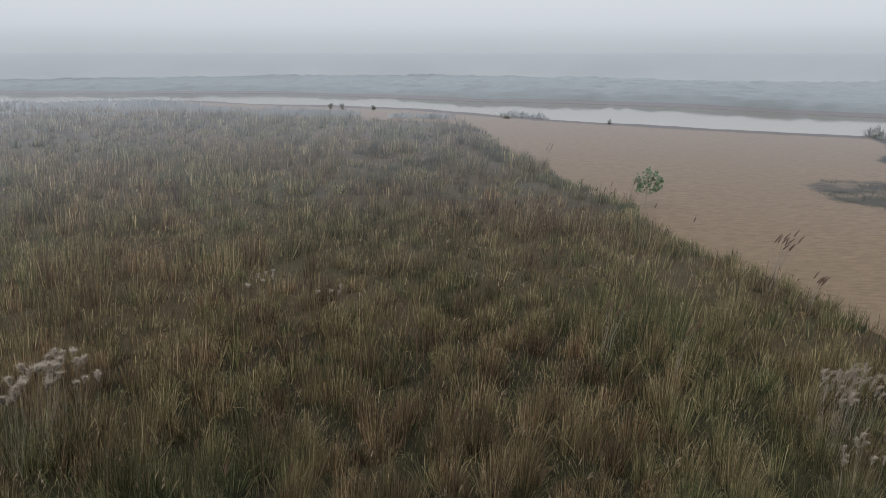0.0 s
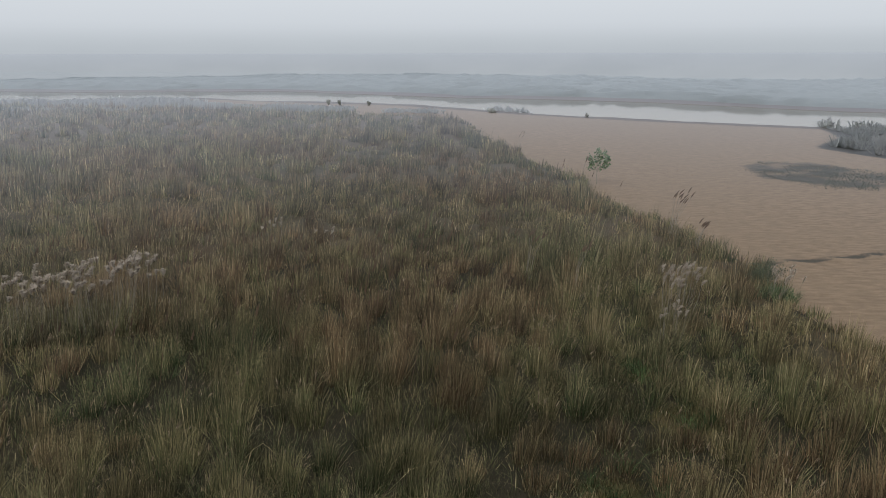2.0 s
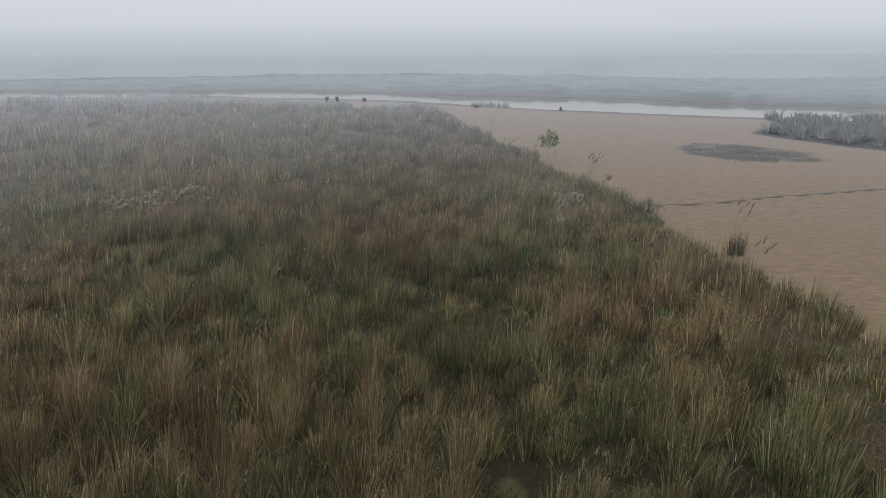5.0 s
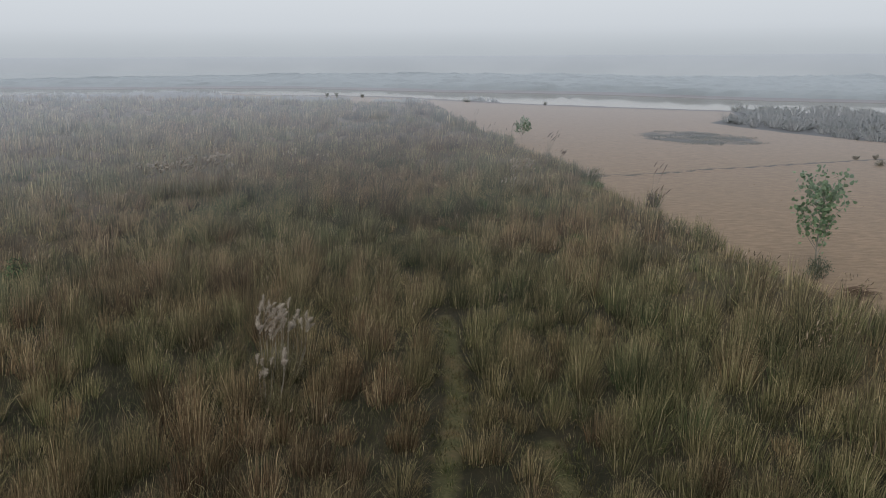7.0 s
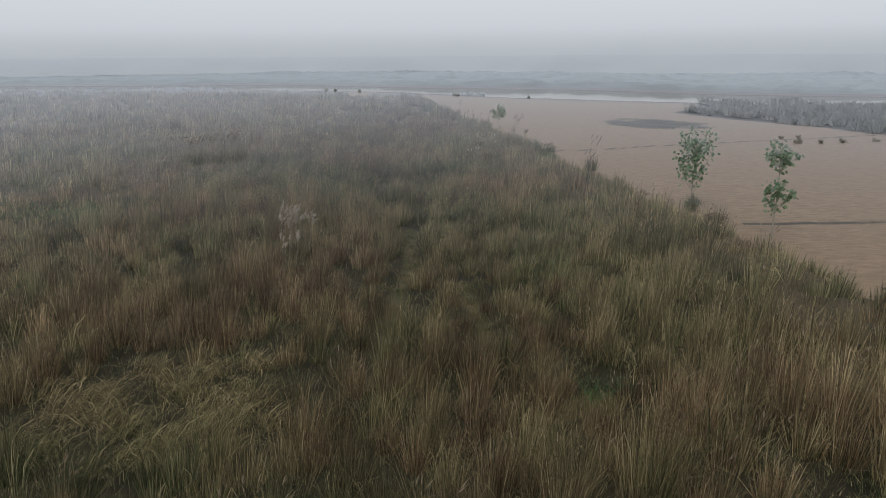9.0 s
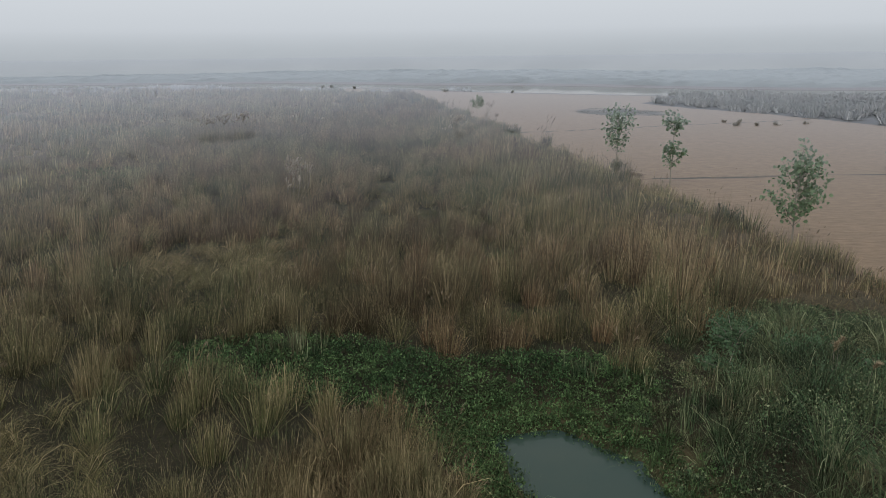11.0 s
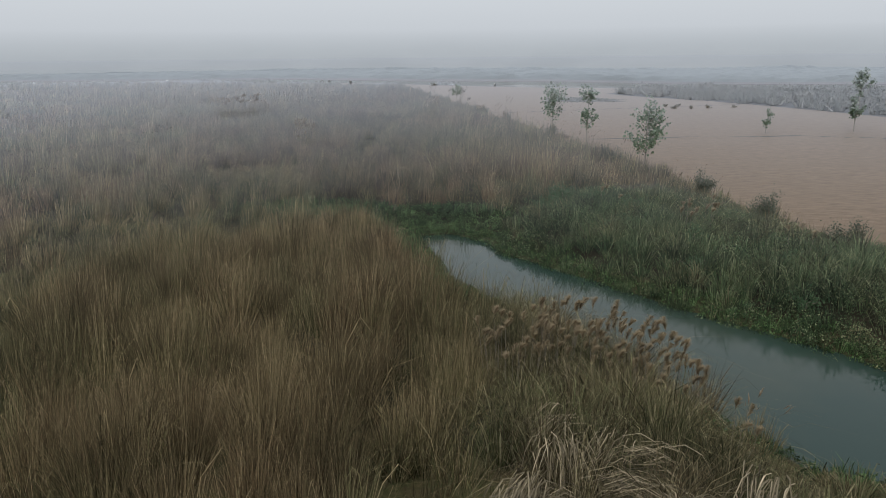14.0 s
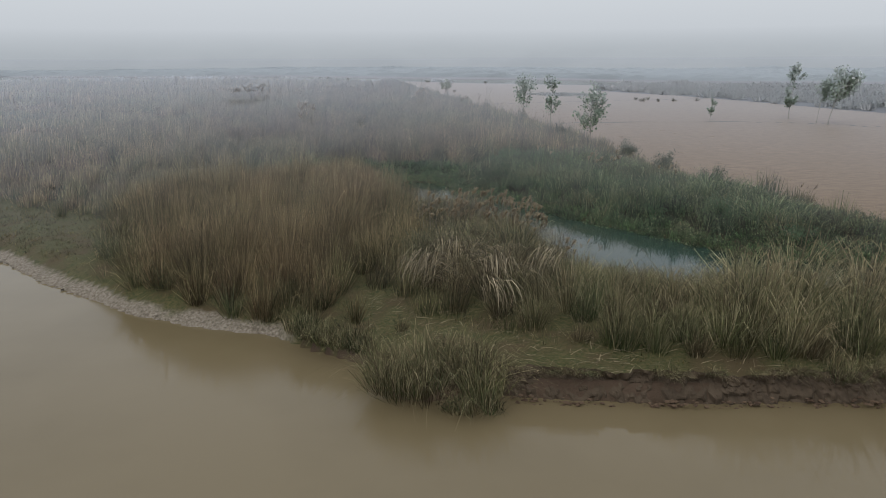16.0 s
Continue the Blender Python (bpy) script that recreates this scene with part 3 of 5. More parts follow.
def bare(x, y):
    """How bare of tall grass a place is, from 0 to 1."""
    v = np.maximum(step(inside(TURF_LEFT, x, y), -0.2, 0.3), step(inside(TURF_BAR, x, y), -0.2, 0.3))
    v = np.maximum(v, step(inside(POND, x, y), -0.9, -0.3))
    v = np.maximum(v, step(inside(WEEDS, x, y), -0.2, 0.4))
    v = np.maximum(v, step(inside(NEAR_RIVER, x, y), -1.6, -1.1))
    for sx, sy, sr in TURF_SPOTS:
        v = np.maximum(v, step(sr * (0.35 + 1.2 * vnoise(x, y, 1.2, 38)) - np.hypot(x - sx, y - sy), -0.2, 0.3))
    for trail in TRAILS:
        v = np.maximum(v, step(0.4 + 1.0 * vnoise(x, y, 1.4, 37) - along(trail, x, y), -0.1, 0.2))
    return v


def stuff(name, blades, material, label, category):
    return tagged(new(name, blades.mesh(name, material)), label, category, kind="stuff")


def shaded_reed_thatch():
    """An uneven sheet of matted leaves, added just over the ground to fill gaps."""
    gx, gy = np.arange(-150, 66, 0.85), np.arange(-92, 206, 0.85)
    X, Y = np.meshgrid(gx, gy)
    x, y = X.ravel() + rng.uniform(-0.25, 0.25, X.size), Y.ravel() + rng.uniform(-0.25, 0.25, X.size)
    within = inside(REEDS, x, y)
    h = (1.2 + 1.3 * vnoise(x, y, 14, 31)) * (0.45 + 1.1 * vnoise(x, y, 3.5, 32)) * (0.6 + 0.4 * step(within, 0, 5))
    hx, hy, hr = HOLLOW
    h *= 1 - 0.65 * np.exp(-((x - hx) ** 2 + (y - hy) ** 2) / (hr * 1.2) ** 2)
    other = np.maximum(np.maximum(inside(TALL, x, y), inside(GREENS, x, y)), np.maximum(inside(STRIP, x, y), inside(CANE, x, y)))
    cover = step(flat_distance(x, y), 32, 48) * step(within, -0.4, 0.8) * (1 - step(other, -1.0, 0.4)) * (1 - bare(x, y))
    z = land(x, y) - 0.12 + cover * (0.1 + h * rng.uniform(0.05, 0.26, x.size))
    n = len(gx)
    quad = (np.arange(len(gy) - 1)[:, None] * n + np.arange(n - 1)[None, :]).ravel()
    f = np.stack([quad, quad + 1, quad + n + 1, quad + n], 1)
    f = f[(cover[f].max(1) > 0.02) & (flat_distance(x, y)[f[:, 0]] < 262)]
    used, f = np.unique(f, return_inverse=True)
    me = mesh_from("shaded_reed_thatch", np.stack([x, y, z], 1)[used], f.reshape(-1, 4), M_SHADED_THATCH, smooth=True)
    tagged(new("shaded_reed_thatch", me), "matted brown filler sheet among the reeds, shade in its colour", "reeds", kind="stuff")


shaded_reed_thatch()

# the wide reed bed: tussock beside tussock, with dark gaps between them
b = Blades()
hx, hy, hr = HOLLOW


def others(x, y):
    return np.maximum(np.maximum(inside(TALL, x, y), inside(GREENS, x, y)), np.maximum(inside(STRIP, x, y), inside(CANE, x, y)))


kept = []
for near, far, spacing, straight, bent in ((0, 26, 1.3, 220, 120), (26, 40, 1.45, 160, 80), (40, 65, 1.65, 90, 44), (65, 120, 2.0, 56, 28), (120, 262, 2.7, 44, 22)):
    x, y, d = evenly(REEDS, spacing, -1.0, near, far)
    keep = (inside(REEDS, x, y) > 1.3 * vnoise(x, y, 5, 30) - 0.9) & (bare(x, y) < 0.5) & (others(x, y) < 0.0) & (rng.uniform(0, 1, len(x)) > 0.5 * (vnoise(x, y, 3.4, 29) > 0.66))
    x, y, d = x[keep], y[keep], d[keep]
    n = len(x)
    edge = step(inside(REEDS, x, y), 0, 4)
    height = (1.45 + 1.2 * vnoise(x, y, 14, 31)) * (0.65 + 0.35 * edge) * (0.55 + 0.9 * vnoise(x, y, 4.5, 32)) * rng.uniform(0.6, 1.35, n)
    height *= 1 - 0.65 * np.exp(-((x - hx) ** 2 + (y - hy) ** 2) / (hr * 1.2) ** 2)
    flat = np.zeros(n)
    for lx, ly, lr in LODGED:
        flat = np.maximum(flat, step(lr - np.hypot(x - lx, y - ly) + 1.5 * vnoise(x, y, 2, 33), 0, 1.5))
    up = flat < 0.5
    tone = 0.5 + 0.8 * (vnoise(x, y, 11, 26) - 0.5) + 0.4 * (vnoise(x, y, 4, 27) - 0.5) + rng.normal(0, 0.17, n)
    for rx, ry, ra, rb in RUST:
        tone += 0.48 * np.exp(-((x - rx) / ra) ** 2 - ((y - ry) / rb) ** 2)
    straw = np.exp(-((x - 2) / 8) ** 2 - ((y + 58) / 6) ** 2)
    tone = np.clip(tone - 0.2 * straw, 0, 1) * (0.5 + 0.5 * edge)
    # Last term paints a hazy veil: reeds lighter away from the camera's path.
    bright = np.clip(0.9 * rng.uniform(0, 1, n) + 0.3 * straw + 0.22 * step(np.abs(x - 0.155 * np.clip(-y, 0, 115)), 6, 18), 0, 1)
    fount = up & (rng.uniform(0, 1, n) < 0.24)
    stand = up & ~fount
    blow = (0.08, 0.02)
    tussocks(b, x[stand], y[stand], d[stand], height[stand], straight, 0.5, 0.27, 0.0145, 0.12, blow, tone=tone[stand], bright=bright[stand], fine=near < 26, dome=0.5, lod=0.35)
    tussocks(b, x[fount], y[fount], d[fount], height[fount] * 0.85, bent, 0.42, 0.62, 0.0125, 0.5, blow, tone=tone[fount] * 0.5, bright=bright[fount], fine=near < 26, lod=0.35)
    if near < 40:
        skirt = stand & (rng.uniform(0, 1, n) < 0.8)
        tussocks(b, x[skirt], y[skirt], d[skirt], height[skirt] * 0.62, 26 if near < 26 else 14, 0.5, 0.75, 0.0155, 0.75, blow, tone=np.clip(tone[skirt] * 0.5 - 0.05, 0, 1), fine=True)
    lo = ~up
    for k in range(2):
        tussocks(b, x[lo] + 0.4 * k, y[lo], d[lo], np.full(lo.sum(), 0.95), 64, 0.5, 0.5, 0.018, 0.9, wind=(0.55 - 0.9 * k, 0.2 - 0.5 * k), tone=np.clip(0.3 + 0.3 * tone[lo], 0, 1), fine=True, bright=rng.uniform(0.55, 1.0, lo.sum()))
    kept.append((x, y, d, height, up))
x, y, d, height, up = (np.concatenate(c) for c in zip(*kept))
fx, fy, fd = evenly(REEDS, 0.6, 0.0, 0, 34)
keep = (bare(fx, fy) < 0.5) & (others(fx, fy) < 0.0)
fx, fy, fd = fx[keep], fy[keep], fd[keep]
tussocks(b, fx, fy, fd, rng.uniform(0.2, 0.8, len(fx)), 18, 0.42, 0.7, 0.014, 0.12, (0.05, 0.0), tone=rng.uniform(0, 0.3, len(fx)), dome=0)
fx, fy, fd = evenly(REEDS, 1.05, 0.0, 34, 70)
keep = (bare(fx, fy) < 0.5) & (others(fx, fy) < 0.0)
fx, fy, fd = fx[keep], fy[keep], fd[keep]
tussocks(b, fx, fy, fd, rng.uniform(0.5, 1.3, len(fx)), 20, 0.5, 0.4, 0.0145, 0.12, (0.06, 0.0), tone=np.clip(0.3 + 0.6 * vnoise(fx, fy, 11, 26) + rng.normal(0, 0.15, len(fx)), 0, 1), dome=0, lod=0.3)
stuff("reed_bed", b, M_REED, "wide bed of dry brown and olive tall reed grass", "reeds")

# feathery heads over the reed bed
b = Blades()
n = len(x)
pick = up & (rng.uniform(0, 1, n) < 0.25 * (vnoise(x, y, 7, 35) > 0.45) + 0.35 * np.exp(-((x - 4) / 7) ** 2 - ((y + 48) / 3.5) ** 2)) & (d < 75)
px, py, pd, ph = x[pick], y[pick], d[pick], height[pick]
i = np.repeat(np.arange(len(px)), 7)
a, m = rng.uniform(0, 2 * np.pi, len(i)), len(i)
root = np.stack([px[i] + 0.5 * np.cos(a) + 0.1 * ph[i], py[i] + 0.5 * np.sin(a), land(px[i], py[i]) + ph[i] * rng.uniform(0.8, 1.02, m)], 1)
size = rng.uniform(0.18, 0.42, m)
for k in range(5):
    t = a + rng.uniform(-0.6, 0.6, m)
    way = np.stack([0.35 * np.cos(t) + 0.25, 0.35 * np.sin(t), rng.uniform(0.3, 0.9, m)], 1)
    start = root + way * (size * 0.12 * k)[:, None]
    turn = rng.uniform(0, 2 * np.pi, m)
    b.add(start, start + way * (size * 0.5)[:, None], start + (way - [0, 0, 0.25]) * size[:, None], 0.022 * np.maximum(pd[i] / 20, 0.8), np.stack([np.cos(turn), np.sin(turn) * 0.5, np.zeros(m)], 1), rng.uniform(0, 1, m))
stuff("feathery_heads", b, M_HEADS, "pale feathery seed heads above the reeds", "seed heads")

# the tall rust-brown stand by the river
b = Blades()
x, y, d = scatter(TALL, 0.92, lod=False)
keep = bare(x, y) < 0.5
for gx_, gy_, gr_ in GULLY:
    keep &= np.hypot(x - gx_, y - gy_) > gr_ * (0.6 + 0.7 * vnoise(x, y, 0.9, 43))
keep &= vnoise(x, y, 2.4, 44) > 0.17
x, y, d = x[keep], y[keep], d[keep]
rim = step(inside(TALL, x, y), 0, 2.5)
height = (2.1 + 0.9 * vnoise(x, y, 5, 41)) * (0.45 + 1.05 * vnoise(x, y, 2.3, 42)) * rng.uniform(0.85, 1.2, len(x)) * (0.82 + 0.18 * rim)
tussocks(b, x, y, d, height, 210, 0.46, 0.3, 0.0165, 0.1, (0.05, 0.0), tone=np.clip(rng.normal(0.44, 0.36, len(x)) - 0.3 * (1 - rim), 0, 1), dome=0.25, fine=True)
tussocks(b, x, y, d, height * 0.6, 24, 0.5, 0.75, 0.0165, 0.75, (0.0, -0.05), fine=True, tone=rng.uniform(0, 0.3, len(x)))
q = (rim < 0.75)
tussocks(b, x[q], y[q], d[q], np.clip(height[q] * 0.75, 0.6, 1.5), 100, 0.5, 0.6, 0.021, 0.5, (0.0, -0.1), fine=True, tone=rng.uniform(0, 0.35, q.sum()))
q = np.sqrt(rng.uniform(0, 1, 26)) * 1.5
a = rng.uniform(0, 6.28, 26)
tussocks(b, 6.3 + q * np.cos(a), -70.0 + 0.7 * q * np.sin(a), np.full(26, 20.0), rng.uniform(1.5, 2.0, 26), 40, 0.4, 0.5, 0.017, 0.9, (-0.5, -0.25), fine=True, tone=np.full(26, 0.95))
stuff("tall_reed_stand", b, M_TALL, "dense stand of tall rust-brown reeds beside the river", "reeds")

# green reeds along the pond, with leafy weeds among them
b = Blades()
x, y, d = evenly(GREENS, 0.85, -1.0)
deep, dry_side = step(inside(GREENS, x, y), 0.0, 4.5), step(inside(REEDS, x, y), 7, 1)
height = (0.75 + 0.9 * vnoise(x, y, 4, 51)) * rng.uniform(0.5, 1.5, len(x)) * (0.4 + 0.6 * deep)
leafy = vnoise(x, y, 3.2, 52) > 0.55
tone = np.clip(rng.normal(0.3, 0.25, len(x)) + 0.5 * dry_side, 0, 1)
q = ~leafy
tussocks(b, x[q], y[q], d[q], height[q], 110, 0.26, 0.75, 0.0135, 0.5, (0.0, -0.05), fine=True, tone=tone[q])
q = leafy
leafage(b, x[q], y[q], rng.uniform(0.5, 0.85, q.sum()), height[q] * 0.9, 260, 0.075, tone=tone[q] * 0.7)
tussocks(b, x[q], y[q], d[q], height[q], 26, 0.3, 0.6, 0.0135, 0.5, (0.0, -0.05), tone=tone[q])
stuff("green_reed_bed", b, M_GREEN, "dark green leafy reeds on the pond bank", "reeds")

# mixed strip between pond and river, and the drooping cane stand
b = Blades()
x, y, d = evenly(STRIP, 1.05)
keep = bare(x, y) < 0.5
x, y, d = x[keep], y[keep], d[keep]
off = -inside(POND, x, y)
height = np.clip(0.25 + 0.22 * off + 1.0 * step(x, 26.5, 30) * step(off, 2, 4.5), 0.35, 2.6) * (0.65 + 0.6 * vnoise(x, y, 2.0, 61)) * rng.uniform(0.65, 1.3, len(x)) * (0.7 + 0.3 * step(inside(STRIP, x, y), 0, 1.2))
tussocks(b, x, y, d, height, 240, 0.3, 0.52, 0.0135, 0.6, (0.04, -0.04), fine=True, tone=np.clip(rng.normal(0.38, 0.3, len(x)), 0, 1), bright=np.clip(rng.uniform(0.2, 0.9, len(x)) + 0.4 * step(x, 26, 30), 0, 1))
stuff("bank_reed_strip", b, M_CANE, "olive and straw-coloured cane grass between pond and river", "reeds")
b = Blades()
x, y, d = evenly(CANE, 1.1)
height = (2.2 + 0.8 * vnoise(x, y, 3, 65)) * rng.uniform(0.75, 1.2, len(x)) * (0.82 + 0.18 * step(inside(CANE, x, y), 0, 1.5))
tussocks(b, x, y, d, height * 0.92 * (0.45 + 0.55 * step(-inside(POND, x, y), 0.3, 2.6)), 260, 0.34, 0.56, 0.0165, 0.75, (0.0, -0.1), fine=True, tone=rng.uniform(0, 1, len(x)))
stuff("cane_stand", b, M_CANE, "drooping olive cane with bent pale leaves", "reeds")

# low weeds round the pond's head
b = Blades()
x, y, d = evenly(WEEDS, 0.4)
size = 0.6 + 0.9 * vnoise(x, y, 2.2, 71)
leafage(b, x, y, 0.34 * size, 0.34 * size * rng.uniform(0.7, 1.3, len(x)), 64, 0.085, tone=np.clip(vnoise(x, y, 1.6, 73) + rng.normal(0, 0.2, len(x)), 0, 1))
x, y, d = scatter(WEEDS, 0.8, lod=False)
tussocks(b, x, y, d, rng.uniform(0.3, 0.7, len(x)), 16, 0.12, 0.7, 0.016, 0.5, (0, 0))
x, y, d = evenly([(12, -52), (24, -52), (60, -78), (60, -94), (28, -90), (14, -74)], 0.5)
ring = -inside(POND, x, y)
keep = (ring > -0.35) & (ring < 1.0 + 1.5 * vnoise(x, y, 2, 72))
x, y, d = x[keep], y[keep], d[keep]
size = 0.5 + 1.0 * vnoise(x, y, 2.2, 74)
leafage(b, x, y, 0.36 * size, 0.32 * size, 46, 0.09)
keep = rng.uniform(0, 1, len(x)) < 0.6
tussocks(b, x[keep], y[keep], d[keep], rng.uniform(0.3, 0.8, keep.sum()), 20, 0.16, 0.7, 0.016, 0.5, (0, -0.1))
hollow = [(hx + hr * math.cos(k), hy + hr * 0.7 * math.sin(k)) for k in np.linspace(0, 6.0, 12)]
x, y, d = scatter(hollow, 0.6, lod=False)
leafage(b, x, y, np.full(len(x), 0.5), rng.uniform(0.4, 0.9, len(x)), 30, 0.14)
for sx, sy, sr in TURF_SPOTS:
    k = 4
    x, y = sx + rng.normal(0, sr * 0.7, k), sy + rng.normal(0, sr * 0.7, k)
    tussocks(b, x, y, np.full(k, 19.0), rng.uniform(0.7, 1.1, k), 70, 0.2, 0.8, 0.014, 0.8, (0, 0), fine=True)
stuff("low_weeds", b, M_WEED, "bright green low water weeds edging the pond", "weeds")

# turf on the bars
b = Blades()
x, y, d = scatter([(-14, -66), (44, -66), (44, -99), (-14, -99)], 0.27, lod=False)
off = -inside(NEAR_RIVER, x, y)
keep = (off > 0.3) & (off < 7.0) & (rng.uniform(0, 1, len(x)) < 0.25 + vnoise(x, y, 1.5, 81)) & (inside(POND, x, y) < -3) & (inside(TALL, x, y) < 1.0) & ((x > 12) | (off > 1.3))
x, y, d = x[keep], y[keep], d[keep]
tussocks(b, x, y, d, rng.uniform(0.05, 0.17, len(x)) * np.where(x < 12, 1.6, 1.0), 7, 0.14, 0.9, 0.016, 0.4, (0, 0))
for sx, sy, sr in TURF_SPOTS:
    k = int(60 * sr * sr)
    x, y = rng.normal(sx, sr * 0.5, k), rng.normal(sy, sr * 0.5, k)
    tussocks(b, x, y, flat_distance(x, y), rng.uniform(0.2, 0.7, k), 14, 0.25, 0.8, 0.018, 0.4, (0, 0))
for trail in TRAILS:
    (ax, ay), (cx, cy) = trail[0], trail[-1]
    k = 420
    x, y = rng.uniform(min(ax, cx) - 1.0, max(ax, cx) + 1.2, k), rng.uniform(cy, ay, k)
    keep = along(trail, x, y) < 1.1
    x, y = x[keep], y[keep]
    tussocks(b, x, y, flat_distance(x, y), rng.uniform(0.08, 0.4, len(x)), 12, 0.2, 0.8, 0.018, 0.4, (0, 0))
stuff("short_turf", b, M_TURF, "short grazed green-brown turf on the river bar", "grass")

# stubble on the field
b = Blades()
FIELD = BORDER + [(70, -97), (84, -40), (88, 10), (72, 75), (62, 100), (60, 150), (30, 168)]
x, y, d = scatter(FIELD, 0.6, grow=1.0, inset=0.4, far_cap=90)
tussocks(b, x, y, d, rng.uniform(0.05, 0.11, len(x)), 5, 0.3, 0.6, 0.02, 0.2, (0, 0))
stuff("stubble", b, M_STUBBLE, "short dry straw stubble over the harvested field", "stubble")
x, y, d = scatter(DARK_SPOT, 0.8, lod=False)
b = Blades()
keep = vnoise(x, y, 3, 91) > 0.35
x, y, d = x[keep], y[keep], d[keep]
tussocks(b, x, y, d, rng.uniform(0.1, 0.35, len(x)), 10, 0.4, 0.9, 0.02, 0.4, (0, 0))
stuff("dark_weed_patch", b, M_SCRUB, "low dark weeds on a bare patch of the field", "weeds")

# scrub at the field's far side and across the plain
b = Blades()
x, y, d = scatter(SCRUB, 1.6, grow=0.3, far_cap=400, box=(60, 225, -60, 145))
h = (0.9 + 1.5 * vnoise(x, y, 9, 95) + 0.6 * vnoise(x, y, 3, 96)) * rng.uniform(0.7, 1.2, len(x))
tussocks(b, x, y, d, h, 26, 0.6, 0.9, 0.026, 0.7, (0, 0), lod=0.3)
stuff("riverside_scrub", b, M_SCRUB, "grey-green thicket of low scrub beside the field", "scrub")
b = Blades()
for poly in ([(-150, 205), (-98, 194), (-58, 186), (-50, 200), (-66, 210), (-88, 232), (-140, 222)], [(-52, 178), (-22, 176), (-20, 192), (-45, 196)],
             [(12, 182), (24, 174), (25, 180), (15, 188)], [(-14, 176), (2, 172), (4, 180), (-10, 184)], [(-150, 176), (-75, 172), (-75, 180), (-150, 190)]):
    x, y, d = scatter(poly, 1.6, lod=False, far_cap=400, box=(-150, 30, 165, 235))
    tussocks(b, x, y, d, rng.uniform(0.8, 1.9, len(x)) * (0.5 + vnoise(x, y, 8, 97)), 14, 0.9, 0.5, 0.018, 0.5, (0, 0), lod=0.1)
stuff("far_scrub", b, M_HAZED_SCRUB, "low bushes on the mud flats by the far river, leaves greyed for haze", "scrub")


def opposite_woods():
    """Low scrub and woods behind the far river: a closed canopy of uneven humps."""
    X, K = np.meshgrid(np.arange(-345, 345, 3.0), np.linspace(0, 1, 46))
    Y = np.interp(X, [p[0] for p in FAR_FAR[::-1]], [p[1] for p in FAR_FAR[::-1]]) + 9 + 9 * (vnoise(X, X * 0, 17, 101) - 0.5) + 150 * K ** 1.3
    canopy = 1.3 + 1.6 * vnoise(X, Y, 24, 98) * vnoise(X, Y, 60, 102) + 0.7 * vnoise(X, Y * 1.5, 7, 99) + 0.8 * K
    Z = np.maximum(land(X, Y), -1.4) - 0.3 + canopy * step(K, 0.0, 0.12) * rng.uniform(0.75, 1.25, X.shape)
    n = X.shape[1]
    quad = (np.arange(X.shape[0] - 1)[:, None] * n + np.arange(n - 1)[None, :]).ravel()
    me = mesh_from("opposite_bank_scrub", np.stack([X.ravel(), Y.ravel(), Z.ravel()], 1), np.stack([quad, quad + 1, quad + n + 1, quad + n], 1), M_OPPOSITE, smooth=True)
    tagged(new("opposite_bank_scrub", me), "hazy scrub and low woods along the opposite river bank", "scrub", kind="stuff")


opposite_woods()


# ---- the hazy distance ----
def distance_backdrop():
    n = Nodes("distance_haze")
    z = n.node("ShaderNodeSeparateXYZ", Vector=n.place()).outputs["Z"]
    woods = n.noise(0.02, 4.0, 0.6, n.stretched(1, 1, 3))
    # Haze and woods painted as grey glow on a ring wall, clearing with height.
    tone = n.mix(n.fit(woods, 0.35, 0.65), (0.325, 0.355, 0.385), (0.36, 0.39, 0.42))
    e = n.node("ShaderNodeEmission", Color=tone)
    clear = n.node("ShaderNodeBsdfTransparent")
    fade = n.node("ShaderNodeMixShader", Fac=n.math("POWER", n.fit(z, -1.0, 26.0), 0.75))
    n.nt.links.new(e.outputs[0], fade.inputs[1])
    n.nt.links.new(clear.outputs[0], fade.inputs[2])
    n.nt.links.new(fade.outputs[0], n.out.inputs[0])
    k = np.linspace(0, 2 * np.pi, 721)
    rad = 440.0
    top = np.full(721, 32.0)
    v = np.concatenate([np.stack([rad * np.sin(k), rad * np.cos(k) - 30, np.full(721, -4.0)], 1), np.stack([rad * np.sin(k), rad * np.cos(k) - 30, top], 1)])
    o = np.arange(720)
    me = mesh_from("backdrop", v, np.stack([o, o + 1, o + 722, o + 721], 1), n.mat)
    tagged(new("backdrop", me), "glowing ring wall with far woods and haze painted on", "backdrop", kind="structure")


distance_backdrop()


# ---- things with parts ----
def part(name, mesh, parent, label=""):
    ob = new(name, mesh)
    ob.parent = parent
    return tagged(ob, label)


def thing(name, x, y, label, category, group="", z=None):
    e = new(name)
    e.location = (x, y, float(land(np.array([x]), np.array([y]))[0]) if z is None else z)
    return tagged(e, label, category, group)


def tube(points, radii, sides=6):
    """Vertices and quads of a tapering tube along points."""
    pts = np.array(points, float)
    ring = np.linspace(0, 2 * np.pi, sides, endpoint=False)
    v, f = [], []
    for i, p in enumerate(pts):
        t = pts[min(i + 1, len(pts) - 1)] - pts[max(i - 1, 0)]
        t /= np.linalg.norm(t) + 1e-9
        a = np.cross(t, [0.31, 0.9, 0.2])
        a /= np.linalg.norm(a)
        c = np.cross(t, a)
        v.append(p + radii[i] * (np.cos(ring)[:, None] * a + np.sin(ring)[:, None] * c))
        if i:
            o, q = (i - 1) * sides, i * sides
            f += [(o + j, o + (j + 1) % sides, q + (j + 1) % sides, q + j) for j in range(sides)]
    return np.concatenate(v), np.array(f)


